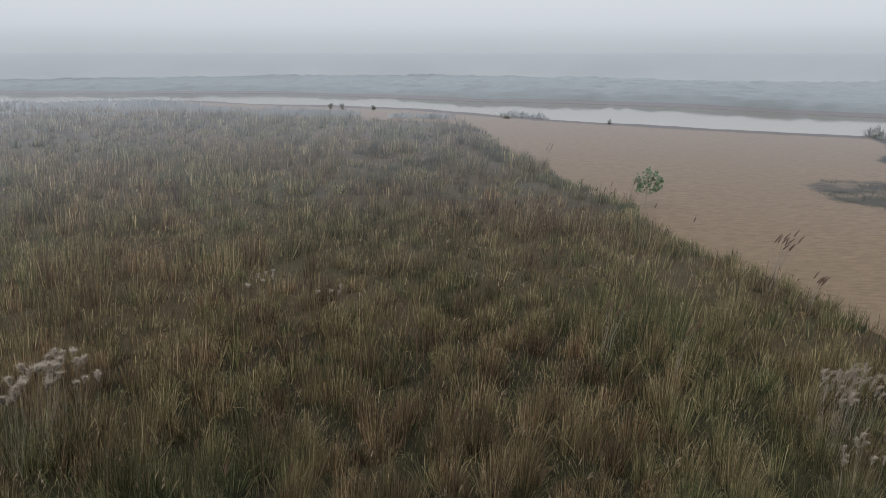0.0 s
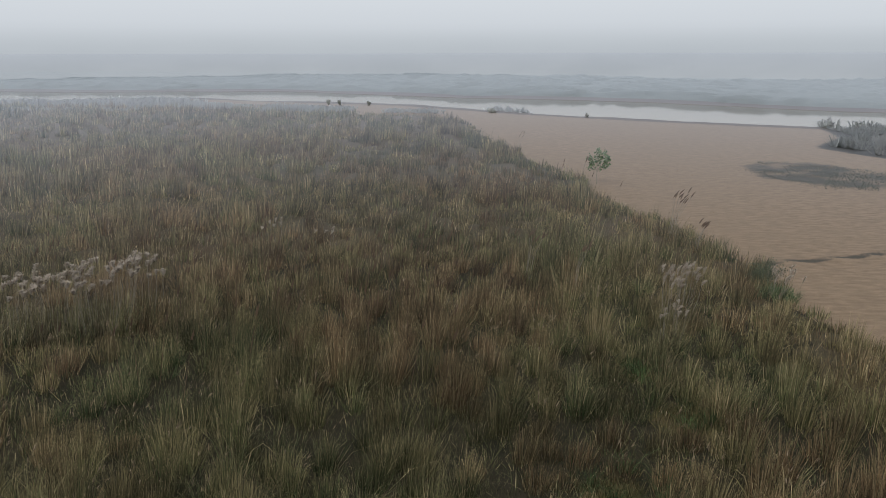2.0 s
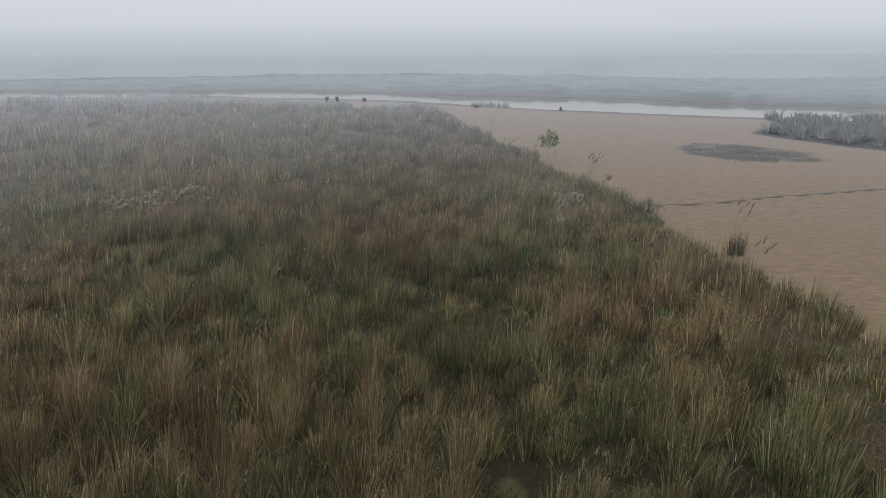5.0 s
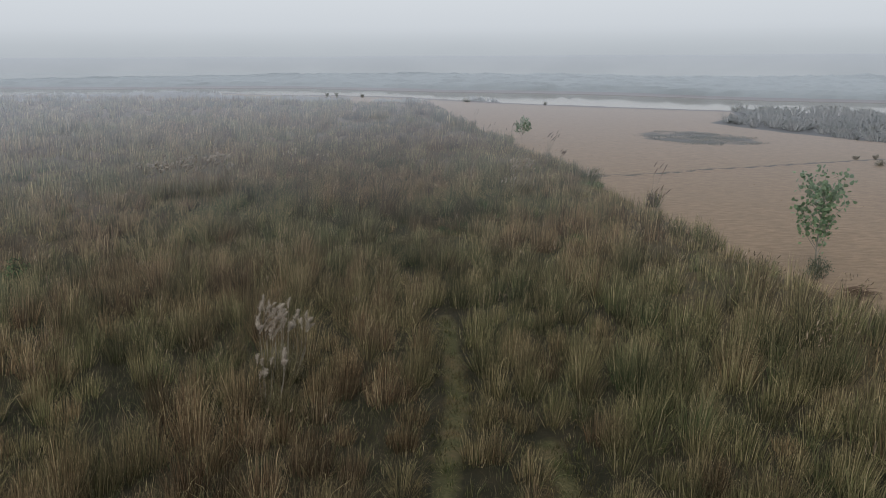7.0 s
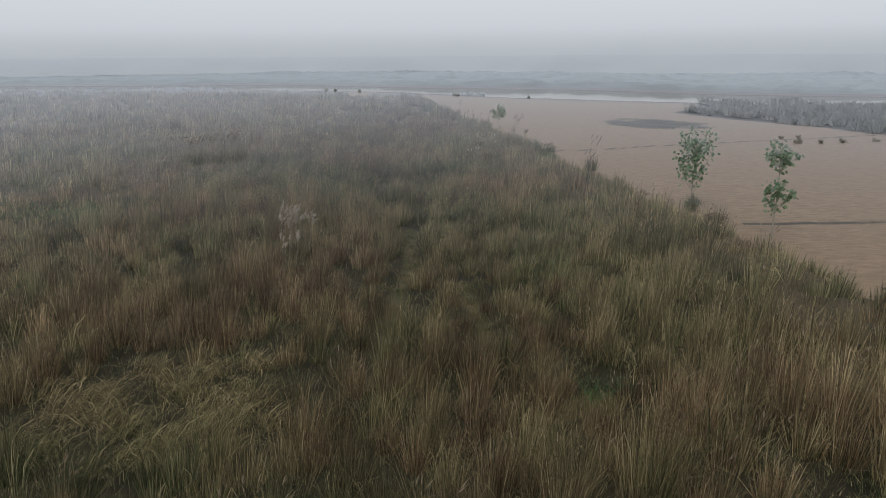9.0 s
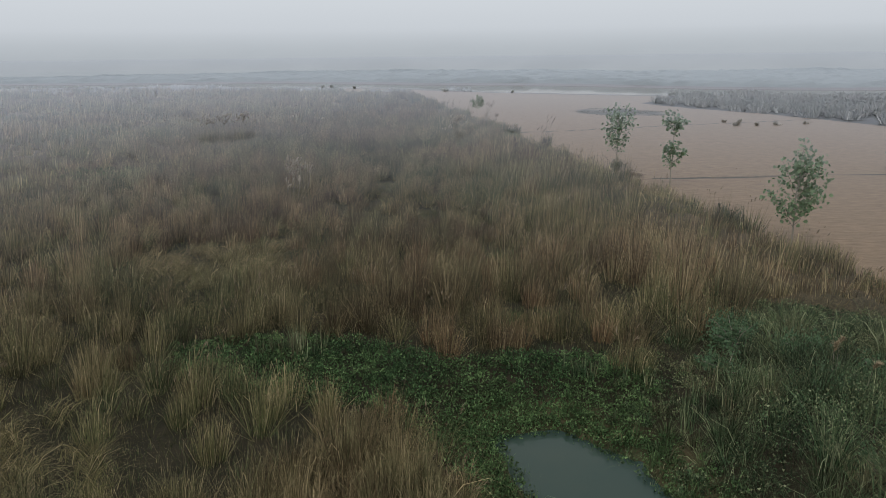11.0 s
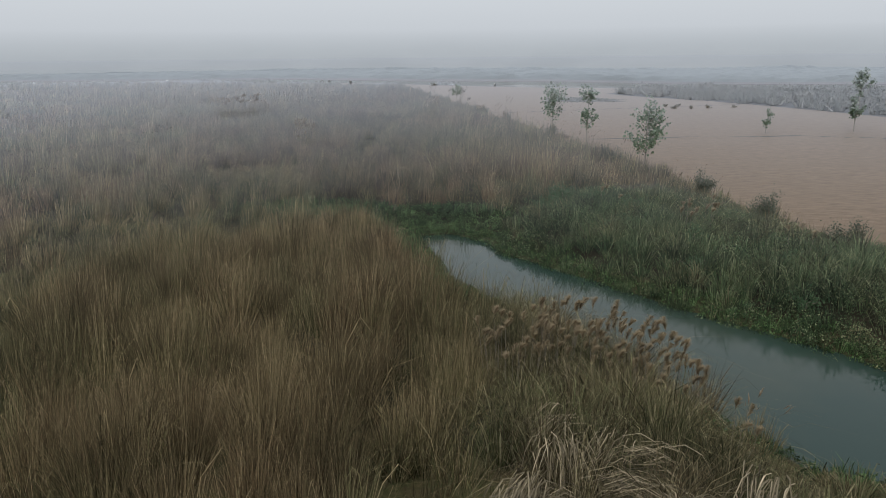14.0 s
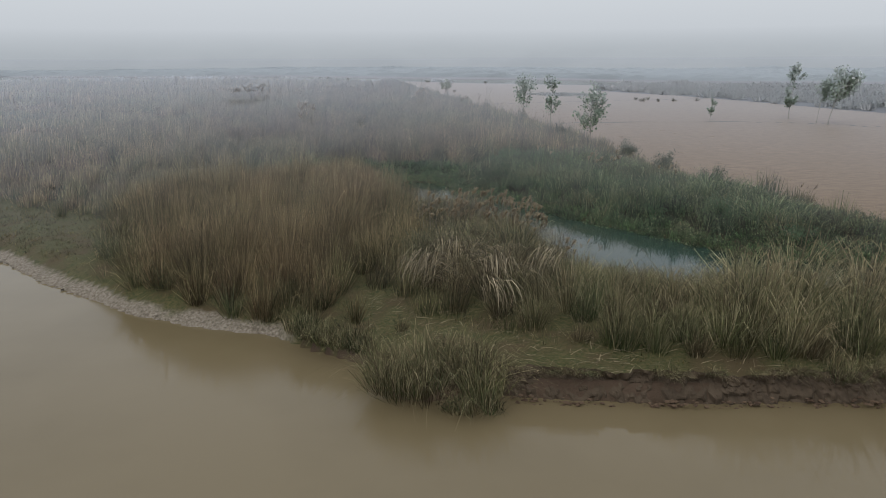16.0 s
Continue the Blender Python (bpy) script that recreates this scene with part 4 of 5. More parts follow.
def leaf_mesh(name, centres, size, material, gen):
    """Leaves: bent diamonds with a fold along the rib, turned all ways."""
    n = len(centres)
    a = gen.normal(0, 1, (n, 3))
    a[:, 2] -= 0.5
    a /= np.linalg.norm(a, axis=1)[:, None]
    b = np.cross(a, gen.normal(0, 1, (n, 3)))
    b /= np.linalg.norm(b, axis=1)[:, None]
    c = np.cross(a, b)
    s = size * gen.uniform(0.6, 1.3, n)[:, None]
    v = np.empty((n, 6, 3))
    v[:, 0], v[:, 3] = centres, centres + a * s + c * s * 0.1
    v[:, 1], v[:, 2] = centres + a * s * 0.25 + b * s * 0.42 + c * s * 0.1, centres + a * s * 0.65 + b * s * 0.34 + c * s * 0.1
    v[:, 4], v[:, 5] = centres + a * s * 0.65 - b * s * 0.34 + c * s * 0.1, centres + a * s * 0.25 - b * s * 0.42 + c * s * 0.1
    o = np.arange(0, n * 6, 6)
    f = np.concatenate([np.stack([o, o + 1, o + 2, o + 3], 1), np.stack([o, o + 3, o + 4, o + 5], 1)])
    return mesh_from(name, v.reshape(-1, 3), f, material)


def young_tree(x, y, height, blobs, seed, label, lean=(0.0, 0.0), leaf=0.17, limbs=9, girth=0.05):
    """A slim tree: tapered trunk, limbs that carry leaf sprays. blobs: (height share, radius, half height, leaves)."""
    gen = np.random.default_rng(seed)
    root = thing("young_tree", x, y, label, "tree", "young trees on the field")
    k = np.linspace(0, 1, 9)
    wob = np.cumsum(gen.normal(0, 0.02, (9, 2)), 0) * height * 0.25
    stem = np.stack([lean[0] * k ** 1.3 * height + wob[:, 0], lean[1] * k * height + wob[:, 1], k * height * 0.98 - 0.1], 1)
    v, f = tube(stem, girth * (1 - 0.85 * k) * height / 5, 7)
    part("trunk", mesh_from("trunk", v, f, M_BARK, None, True), root, "pale slender trunk")
    spots = []
    weights = np.array([b[3] for b in blobs], float)
    for j in range(limbs):
        s, r, hh, _ = blobs[gen.choice(len(blobs), p=weights / weights.sum())]
        z1 = height * s + hh * gen.uniform(-0.8, 0.9)
        z0 = max(z1 - r * gen.uniform(0.5, 1.1), height * 0.12)
        a, rr = gen.uniform(0, 2 * np.pi), r * gen.uniform(0.5, 1.0) * math.sqrt(max(0.1, 1 - ((z1 - height * s) / hh) ** 2))
        p0 = np.array([np.interp(z0, stem[:, 2], stem[:, i]) for i in range(3)])
        c = np.array([np.interp(z1, stem[:, 2], stem[:, i]) for i in range(2)])
        p1 = np.array([c[0] + rr * math.cos(a), c[1] + rr * math.sin(a), z1])
        mid = (p0 + p1) / 2 + [0, 0, -0.1 * r]
        v, f = tube([p0, mid, p1], np.array([0.4, 0.25, 0.08]) * girth * height / 5, 5)
        part("limb", mesh_from("limb", v, f, M_BARK, None, True), root)
        spots += [(mid, 0.5), (p1, 1.0), ((mid + p1) / 2, 0.8)]
    top = stem[-1]
    spots += [(top, 1.0), (stem[-2], 1.0)]
    total = int(weights.sum())
    w = np.array([q for _, q in spots])
    pick = gen.choice(len(spots), total, p=w / w.sum())
    base = np.array([q for q, _ in spots])[pick]
    mean_r = np.mean([b[1] for b in blobs])
    leaves = base + gen.normal(0, 0.1 * mean_r + 0.03, (total, 3))
    part("crown", leaf_mesh("crown", leaves, leaf, M_LEAF, gen), root, "sparse grey-green leaves")
    return root


TREES = [
    (31.4, -0.9, 7.0, [(0.68, 2.0, 2.0, 680)], "slim young poplar with a sparse round crown at the field edge", (0.0, 0.0), 0.27, 24),
    (34.0, -10.8, 7.1, [(0.44, 1.3, 1.2, 330), (0.88, 1.2, 0.9, 240)], "thin young poplar with a bare gap between two leaf clusters", (0.02, 0.0), 0.26, 18),
    (35.0, -33.0, 6.9, [(0.6, 1.8, 2.3, 950)], "bushy young poplar with an oval leafy crown", (0.03, 0.0), 0.24, 30),
    (59.7, -2.0, 3.5, [(0.65, 0.9, 1.0, 420)], "small leaning tree with a compact crown on the field", (0.06, 0.0), 0.17, 12),
    (72.5, -0.4, 8.4, [(0.45, 1.2, 1.8, 600), (0.8, 1.3, 1.4, 560)], "tall narrow poplar leaning over the field", (0.05, 0.0), 0.24, 20),
    (72.6, -8.9, 6.4, [(0.72, 1.6, 1.4, 600)], "leaning poplar with a one-sided crown on the field", (0.12, 0.0), 0.24, 14),
    (72.8, -11.6, 7.8, [(0.78, 2.5, 1.7, 1700)], "taller leaning poplar with a wide dense crown", (0.2, 0.0), 0.28, 26),
    (20.3, 72.3, 4.2, [(0.75, 1.7, 0.9, 420)], "small spreading sapling beside the reeds", (0.02, 0.0), 0.24, 14),
]
for i, (x, y, h, blobs, label, lean, leaf, limbs) in enumerate(TREES):
    young_tree(x, y, h, blobs, 100 + i, label, lean, leaf, limbs, 0.05 if h < 8 else 0.045)


def bush(x, y, r, h, seed, label, material, leaf=0.16, group="bushes"):
    """A low bush: several stems and many small leaves in an uneven dome."""
    gen = np.random.default_rng(seed)
    root = thing("bush", x, y, label, "bush", group)
    tips = []
    for j in range(7):
        a, k = gen.uniform(0, 2 * np.pi), gen.uniform(0.3, 0.9)
        tip = np.array([math.cos(a) * r * k, math.sin(a) * r * k, h * gen.uniform(0.55, 1.0) * (1.1 - 0.5 * k)])
        v, f = tube([(0.05 * math.cos(a), 0.05 * math.sin(a), -0.05), tip * [0.4, 0.4, 0.6], tip], [0.03, 0.02, 0.008], 5)
        part("stem", mesh_from("stem", v, f, M_BARK), root)
        tips.append(tip)
    n = int(420 * r * h / (leaf / 0.16))
    tips = np.array(tips)[gen.integers(0, 7, n)]
    spots = tips * gen.uniform(0.25, 1.05, (n, 1)) + gen.normal(0, 0.15 * r, (n, 3))
    spots[:, 2] = np.abs(spots[:, 2]) + 0.05
    part("foliage", leaf_mesh("foliage", spots, leaf, material, gen), root)
    return root


M_WEEDLEAF = plain("weed_leaf", (0.05, 0.105, 0.05), (0.12, 0.185, 0.095), 2.0, 0.6, 0.1, 0.3)
M_DARKLEAF = plain("dark_leaf", (0.062, 0.08, 0.05), (0.115, 0.13, 0.08), 2.0, 0.7, 0.1, 0.25)
# Far paler than real leaves: the haze is put into this colour.
M_HAZED_SHORELEAF = plain("hazed_shore_leaf", (0.30, 0.31, 0.28), (0.40, 0.40, 0.36), 2.0, 0.8, 0.1, 0.25)
# Brown weed colour, lightened and greyed to carry haze.
M_HAZED_DRYLEAF = plain("hazed_dry_leaf", (0.19, 0.17, 0.125), (0.28, 0.24, 0.175), 2.0, 0.8, 0.1, 0.25)
for i, (x, y, r, h) in enumerate([(23.7, 33.6, 1.5, 1.9), (31.0, -1.8, 1.1, 1.4), (33.2, -27.5, 1.3, 1.6), (36.0, -45.5, 1.5, 1.9), (36.6, -55.5, 1.3, 2.0), (17.8, 70.0, 1.2, 1.4), (37.8, -62.5, 1.2, 1.7)]):
    bush(x, y, r, h, 200 + i, "dark green rounded bush at the reed edge", M_DARKLEAF, 0.085)
for i, (x, y, r, h) in enumerate([(62.5, 46, 0.9, 0.7), (65.9, 45.6, 0.8, 0.6), (69.4, 46.2, 0.8, 0.7), (62.3, 51, 0.6, 0.6), (65.2, 51.3, 0.6, 0.6), (75.0, 47.5, 0.7, 0.5)]):
    bush(x, y, r, h, 220 + i, "low brown weed tuft on the open field", M_HAZED_DRYLEAF, 0.14, "weed tufts on the field")
for i, (x, y, r, h) in enumerate([(-30.8, 205, 1.0, 3.0), (-27.5, 204, 1.0, 2.6), (-18.8, 201, 1.0, 2.6), (15.0, 175.5, 2.0, 1.6), (36.2, 161.5, 0.8, 1.6),
                                  (79.5, 135.5, 1.8, 2.2), (84.0, 132.5, 2.2, 2.4)]):
    bush(x, y, r * 0.7, h * 0.6, 240 + i, "bush on the mud shore of the far river, leaves greyed for haze", M_HAZED_SHORELEAF, 0.3, "shore bushes")


def plume_mesh(length, width, material, gen, drop=0.25):
    """One feathery plume: a bent axis with many fine barbs."""
    n = 150
    k = np.sort(gen.uniform(0, 1, n))
    axis_ = np.stack([drop * length * k ** 2, np.zeros(n), length * k * (1 - 0.25 * k)], 1)
    a = gen.uniform(0, 2 * np.pi, n)
    reach = width * np.sin(np.pi * np.clip(k * 0.85 + 0.1, 0, 1)) * gen.uniform(0.6, 1.2, n)
    tip = axis_ + np.stack([np.cos(a) * reach, np.sin(a) * reach, reach * 0.7], 1)
    side = np.stack([-np.sin(a), np.cos(a), np.zeros(n)], 1) * (width * 0.08)
    v = np.stack([axis_ - side, axis_ + side, tip], 1).reshape(-1, 3)
    return mesh_from("plume", v, np.arange(n * 3).reshape(-1, 3), material)


def plume_grass(x, y, height, count, radius, seed, label, material, length=0.5, width=0.16, leaves=M_REED, group="plume grass clumps", wind=0.1, upright=0.5):
    """A clump of grass whose stems end in plumes."""
    gen = np.random.default_rng(seed)
    root = thing("plume_grass", x, y, label, "grass clump", group)
    b = Blades()
    n = 14
    a, r = gen.uniform(0, 6.28, n), radius * np.sqrt(gen.uniform(0, 1, n))
    tussocks(b, x + r * np.cos(a), y + r * np.sin(a), flat_distance(x + r * np.cos(a), y + r * np.sin(a)), height * gen.uniform(0.45, 0.78, n), 60, 0.3, 0.45, 0.0135, 0.4)
    b.shifted(np.array(root.location))
    part("foliage", b.mesh("foliage", leaves), root, "long arching leaves")
    shapes = [plume_mesh(length * s, width, material, gen) for s in (0.8, 1.0, 1.2)]
    for j in range(count):
        a, r = gen.uniform(0, 6.28), radius * math.sqrt(gen.uniform(0, 1))
        tip = np.array([r * 1.15 * math.cos(a) + wind * height, r * 1.15 * math.sin(a), height * gen.uniform(1 - upright * 0.5, 1.05)])
        v, f = tube([(r * 0.7 * math.cos(a), r * 0.7 * math.sin(a), -0.05), tip * [0.9, 0.9, 0.6], tip], [0.008, 0.007, 0.004], 4)
        stalk = part("stalk", mesh_from("stalk", v, f, M_BARK), root)
        p = part("plume", shapes[j % 3], stalk)
        p.matrix_local = Matrix.Translation(tip) @ Euler((gen.uniform(-0.3, 0.3), gen.uniform(-0.2, 0.5), gen.uniform(-1.2, 1.2))).to_matrix().to_4x4()
    return root


PALE = "tall grass clump crowned with pale fluffy plumes"
for i, (x, y, h, c, r, l, w, g) in enumerate([
        (-18.0, 23.4, 3.7, 30, 1.6, 0.5, 0.22, M_CANE), (-15.9, 24.2, 3.8, 34, 1.6, 0.5, 0.22, M_CANE), (-14.2, 25.2, 3.7, 16, 1.0, 0.45, 0.2, M_REED), (-20.2, 22.8, 3.4, 18, 1.3, 0.45, 0.2, M_CANE),
        (14.9, 25.1, 3.1, 30, 1.0, 0.7, 0.16, M_CANE), (13.6, 21.6, 2.2, 8, 0.8, 0.4, 0.15, M_CANE), (0.4, -17.3, 2.9, 34, 1.0, 0.8, 0.16, M_CANE), (0.6, -19.8, 1.9, 11, 0.7, 0.5, 0.14, M_CANE),
        (-10.4, 39.8, 2.4, 6, 1.0, 0.4, 0.18, M_REED), (-6.5, 38.5, 2.3, 4, 0.9, 0.4, 0.18, M_REED)]):
    plume_grass(x, y, h, c, r, 300 + i, PALE, M_PLUME, l, w, g)
plume_grass(22.9, 30.6, 1.6, 14, 1.0, 330, "low drooping heap of pale pinkish plumes at the field edge", M_PLUME, 0.8, 0.16, M_GREEN, wind=0.35)
for i, (x, y, h, c, r) in enumerate([(17.9, -80.3, 2.3, 30, 1.1), (19.6, -79.8, 2.4, 40, 1.2), (21.2, -80.6, 2.4, 54, 1.2), (21.9, -82.4, 2.2, 30, 0.9), (23.6, -83.5, 1.5, 4, 0.6), (30.0, -91.0, 2.3, 5, 0.7)]):
    plume_grass(x, y, h, c, r, 340 + i, "cane clump with soft tan plumes beside the pond", M_TANPLUME, 0.42, 0.16, M_CANE, upright=0.8)
for i, (x, y, h, c, r) in enumerate([(29.3, -61.6, 1.9, 7, 0.7), (31.2, -60.2, 1.8, 6, 0.8), (33.4, -66.0, 1.7, 4, 0.8), (26.5, -55.0, 1.8, 3, 0.8)]):
    plume_grass(x, y, h, c, r, 350 + i, "tan-plumed grass among green reeds", M_TANPLUME, 0.42, 0.2, M_GREEN)


def seed_head_mesh(gen, length=0.45):
    v, f = tube([(0, 0, 0), (0.02, 0, length * 0.2), (0.07, 0, length * 0.6), (0.16, 0, length)], [0.012, 0.05, 0.045, 0.008], 5)
    return mesh_from("seed_head", v, f, M_HEAD)


def tall_reed(x, y, height, count, radius, seed, label="tall reed clump with dark drooping seed heads"):
    gen = np.random.default_rng(seed)
    root = thing("seed_reed", x, y, label, "reed clump", "seed reed clumps")
    b = Blades()
    n = 6
    a, r = gen.uniform(0, 6.28, n), radius * np.sqrt(gen.uniform(0, 1, n))
    tussocks(b, x + r * np.cos(a), y + r * np.sin(a), np.full(n, 40.0), height * gen.uniform(0.5, 0.75, n), 24, 0.2, 0.35, 0.016, 0.4, lod=0.2)
    b.shifted(np.array(root.location))
    part("foliage", b.mesh("foliage", M_REED), root)
    shape = seed_head_mesh(gen, 0.55)
    for j in range(count):
        a, r = gen.uniform(0, 6.28), radius * gen.uniform(0, 1)
        tip = np.array([r * math.cos(a) + 0.22 * height * gen.uniform(0.4, 1.2), r * math.sin(a), height * gen.uniform(0.82, 1.05)])
        v, f = tube([(r * 0.5 * math.cos(a), r * 0.5 * math.sin(a), -0.05), tip * [0.4, 0.6, 0.6], tip], [0.012, 0.01, 0.006], 4)
        stalk = part("stalk", mesh_from("stalk", v, f, M_BARK), root)
        p = part("seed_head", shape, stalk)
        p.matrix_local = Matrix.Translation(tip) @ Euler((0, gen.uniform(0.1, 0.6), gen.uniform(-0.7, 0.7))).to_matrix().to_4x4()
    return root


for i, (x, y, h, c, r) in enumerate([(20.2, 43.3, 3.9, 12, 0.8), (27.0, 21.2, 3.6, 5, 0.5), (18.3, 71.5, 3.2, 5, 0.5), (21.3, 40.5, 2.2, 7, 0.5), (7.8, 33.0, 3.2, 6, 0.8), (10.3, 30.5, 3.1, 4, 0.6), (24.5, 12.0, 2.8, 4, 0.5), (4.0, 88.0, 3.2, 5, 0.8), (13.5, 98.0, 3.0, 4, 0.6)]):
    tall_reed(x, y, h, c, r, 400 + i)

# scattered dark seed heads over the ridge
b = Blades()
for cx, cy, sx, sy, n in ((-18, 34, 6, 4, 40), (-8, 27, 5, 6, 70), (1, 33, 4, 5, 50), (7, 50, 4, 7, 60), (11, 58, 3, 5, 30), (-30, 45, 8, 6, 30)):
    x, y = rng.normal(cx, sx, n), rng.normal(cy, sy, n)
    h = rng.uniform(2.5, 3.4, n)
    g = np.stack([x, y, land(x, y)], 1)
    side = np.tile([1.0, 0.2, 0], (n, 1))
    tilt = rng.normal(0.12, 0.12, n)
    neck, tip = g + np.stack([tilt * h, 0 * h, h], 1), g + np.stack([tilt * h + 0.16, 0 * h, h + 0.5], 1)
    b.add(g, (g + neck) / 2, neck, np.full(n, 0.03), side, rng.uniform(0, 1, n))
    for turn in ((1, 0, 0), (0, 1, 0)):
        b.add(neck, (neck + tip) / 2, tip, np.full(n, 0.09), np.tile(turn, (n, 1)), rng.uniform(0, 1, n))
stuff("dark_seed_heads", b, M_HEAD, "dark bent seed heads standing above the reeds", "seed heads")


# ---- the clump that stands in the river, and the banks ----
def water_clump():
    root = thing("river_grass_clump", 17.9, -94.9, "rounded green-brown grass clump standing at the water's edge", "grass clump", z=WATER)
    b = Blades()
    n = 46
    a, r = rng.uniform(0, 6.28, n), np.sqrt(rng.uniform(0, 1, n))
    x, y = 17.9 + 2.0 * r * np.cos(a), -94.7 + 1.35 * r * np.sin(a)
    tussocks(b, x, y, np.full(n, 18.0), rng.uniform(1.5, 2.15, n) * (1.1 - 0.4 * r), 90, 0.36, 0.65, 0.014, 0.65, (0, -0.06), base_z=-1.0, fine=True)
    x, y = 18.9 + 0.8 * r * np.cos(a), -96.0 + 0.3 * np.sin(a)
    tussocks(b, x, y, np.full(n, 18.0), rng.uniform(0.4, 0.8, n), 16, 0.2, 0.7, 0.015, 0.7, (0, -0.2), base_z=-1.2, fine=True)
    b.shifted(np.array(root.location))
    part("foliage", b.mesh("foliage", M_CANE), root)
    bm = bmesh.new()
    bmesh.ops.create_icosphere(bm, subdivisions=3, radius=1)
    for q in bm.verts:
        k = 1 + 0.25 * (noise.noise(q.co * 2) + 0.5 * noise.noise(q.co * 5))
        q.co = Vector((q.co.x * 1.7 * k, q.co.y * 1.0 * k + 0.55, q.co.z * 0.4 * k - 0.1))
    me = bpy.data.meshes.new("root_mound")
    bm.to_mesh(me)
    bm.free()
    me.materials.append(M_DARKCLOD)
    part("root_mound", me, root, "dark muddy root mound")


water_clump()


def clods(name, xs, ys, zs, sizes, material, label):
    """Lumps of earth as one mesh of small uneven rocks."""
    bm = bmesh.new()
    bmesh.ops.create_icosphere(bm, subdivisions=1, radius=1)
    unit, tri = np.array([v.co for v in bm.verts]), np.array([[v.index for v in f.verts] for f in bm.faces])
    bm.free()
    n, k = len(xs), len(unit)
    v = unit[None] * rng.uniform(0.6, 1.3, (n, k, 1)) * sizes[:, None, None] * np.array([1.3, 1.0, 0.5])
    v += np.stack([xs, ys, zs], 1)[:, None]
    f = (tri[None] + (np.arange(n) * k)[:, None, None]).reshape(-1, 3)
    tagged(new(name, mesh_from(name, v.reshape(-1, 3), f, material)), label, "clods", kind="stuff")


def on_shore(n, x0, x1, off0, off1):
    """Places along the shore, a little landward."""
    x = rng.uniform(x0, x1, n)
    y = np.interp(x, [p[0] for p in SHORE], [p[1] for p in SHORE]) + rng.uniform(off0, off1, n)
    return x, y


x, y = on_shore(300, -12, 12.5, -0.1, 1.0)
keep = vnoise(x, y, 1.3, 77) > 0.35
x, y = x[keep], y[keep]
clods("pale_bank_clods", x, y, land(x, y) - 0.01, rng.uniform(0.02, 0.08, len(x)) * (0.5 + vnoise(x, y, 0.8, 78)), M_CLOD, "crumbled pale dry clods along the eroded bank")
x, y = on_shore(1000, 19.8, 42, -0.5, -0.2)
clods("brown_bank_clods", x, y, -1.36 + 0.3 * rng.uniform(0, 1, len(x)) ** 2, rng.uniform(0.1, 1.0, len(x)) ** 2 * 0.085 * (0.3 + vnoise(x, y * 0, 0.9, 79)), M_DARKCLOD, "brown clods and cracked earth on the cut bank")

# grass that hangs over the cut bank
b = Blades()
x, y = on_shore(900, 19.8, 42, -0.22, 0.2)
keep = vnoise(x, y * 0, 0.5, 80) > 0.3
x, y = x[keep], y[keep]
tussocks(b, x, y, np.full(len(x), 18.0), rng.uniform(0.06, 0.3, len(x)) * (0.4 + vnoise(x, y * 0, 0.7, 81)), 12, 0.14, 0.9, 0.012, 0.8, (0, -0.7), base_z=-0.38, fine=True)
x, y = on_shore(26, 29.5, 32.0, -0.2, 0.5)
tussocks(b, x, y, np.full(len(x), 18.0), rng.uniform(0.8, 1.2, len(x)), 34, 0.2, 0.6, 0.014, 0.7, (0, -0.4), base_z=-0.6, fine=True)
x, y = on_shore(60, 12.3, 15.8, 0.1, 0.9)
tussocks(b, x, y, np.full(len(x), 18.0), rng.uniform(0.7, 1.3, len(x)), 40, 0.2, 0.5, 0.015, 0.5, (0, -0.2), base_z=-0.9, fine=True)
stuff("bank_fringe_grass", b, M_CANE, "dry grass fringe hanging over the cut bank", "grass")

# bent pale cane leaves
b = Blades()
swath = rng.integers(0, 16, 900)
n = len(swath)
x = rng.normal(19.6, 1.2, 16)[swath] + rng.normal(0, 0.28, n)
y = rng.normal(-87.0, 1.4, 16)[swath] + rng.normal(0, 0.22, n)
g = np.stack([x, y, rng.uniform(0.3, 1.3, 16)[swath] + rng.normal(0, 0.15, n)], 1)
a = rng.normal(-2.1, 1.0, 16)[swath] + rng.normal(0, 0.22, n)
l = rng.uniform(0.5, 1.5, n)
way = np.stack([np.cos(a) * l, np.sin(a) * l, np.zeros(n)], 1)
b.arc(g, g + way * 0.6 + [0, 0, 0.45], g + way + np.stack([0 * l, 0 * l, -0.5 * l], 1), rng.uniform(0.014, 0.03, n), np.stack([-np.sin(a), np.cos(a), rng.uniform(-0.5, 0.5, n)], 1), np.full(n, 1.0), rng.uniform(0, 1, n))
M_PALE = grass_material("bleached_leaf", ((0.18, 0.15, 0.095), (0.26, 0.22, 0.145)), (0.37, 0.32, 0.225))
stuff("bleached_cane_leaves", b, M_PALE, "bleached dead cane leaves bent over the stand", "leaves")

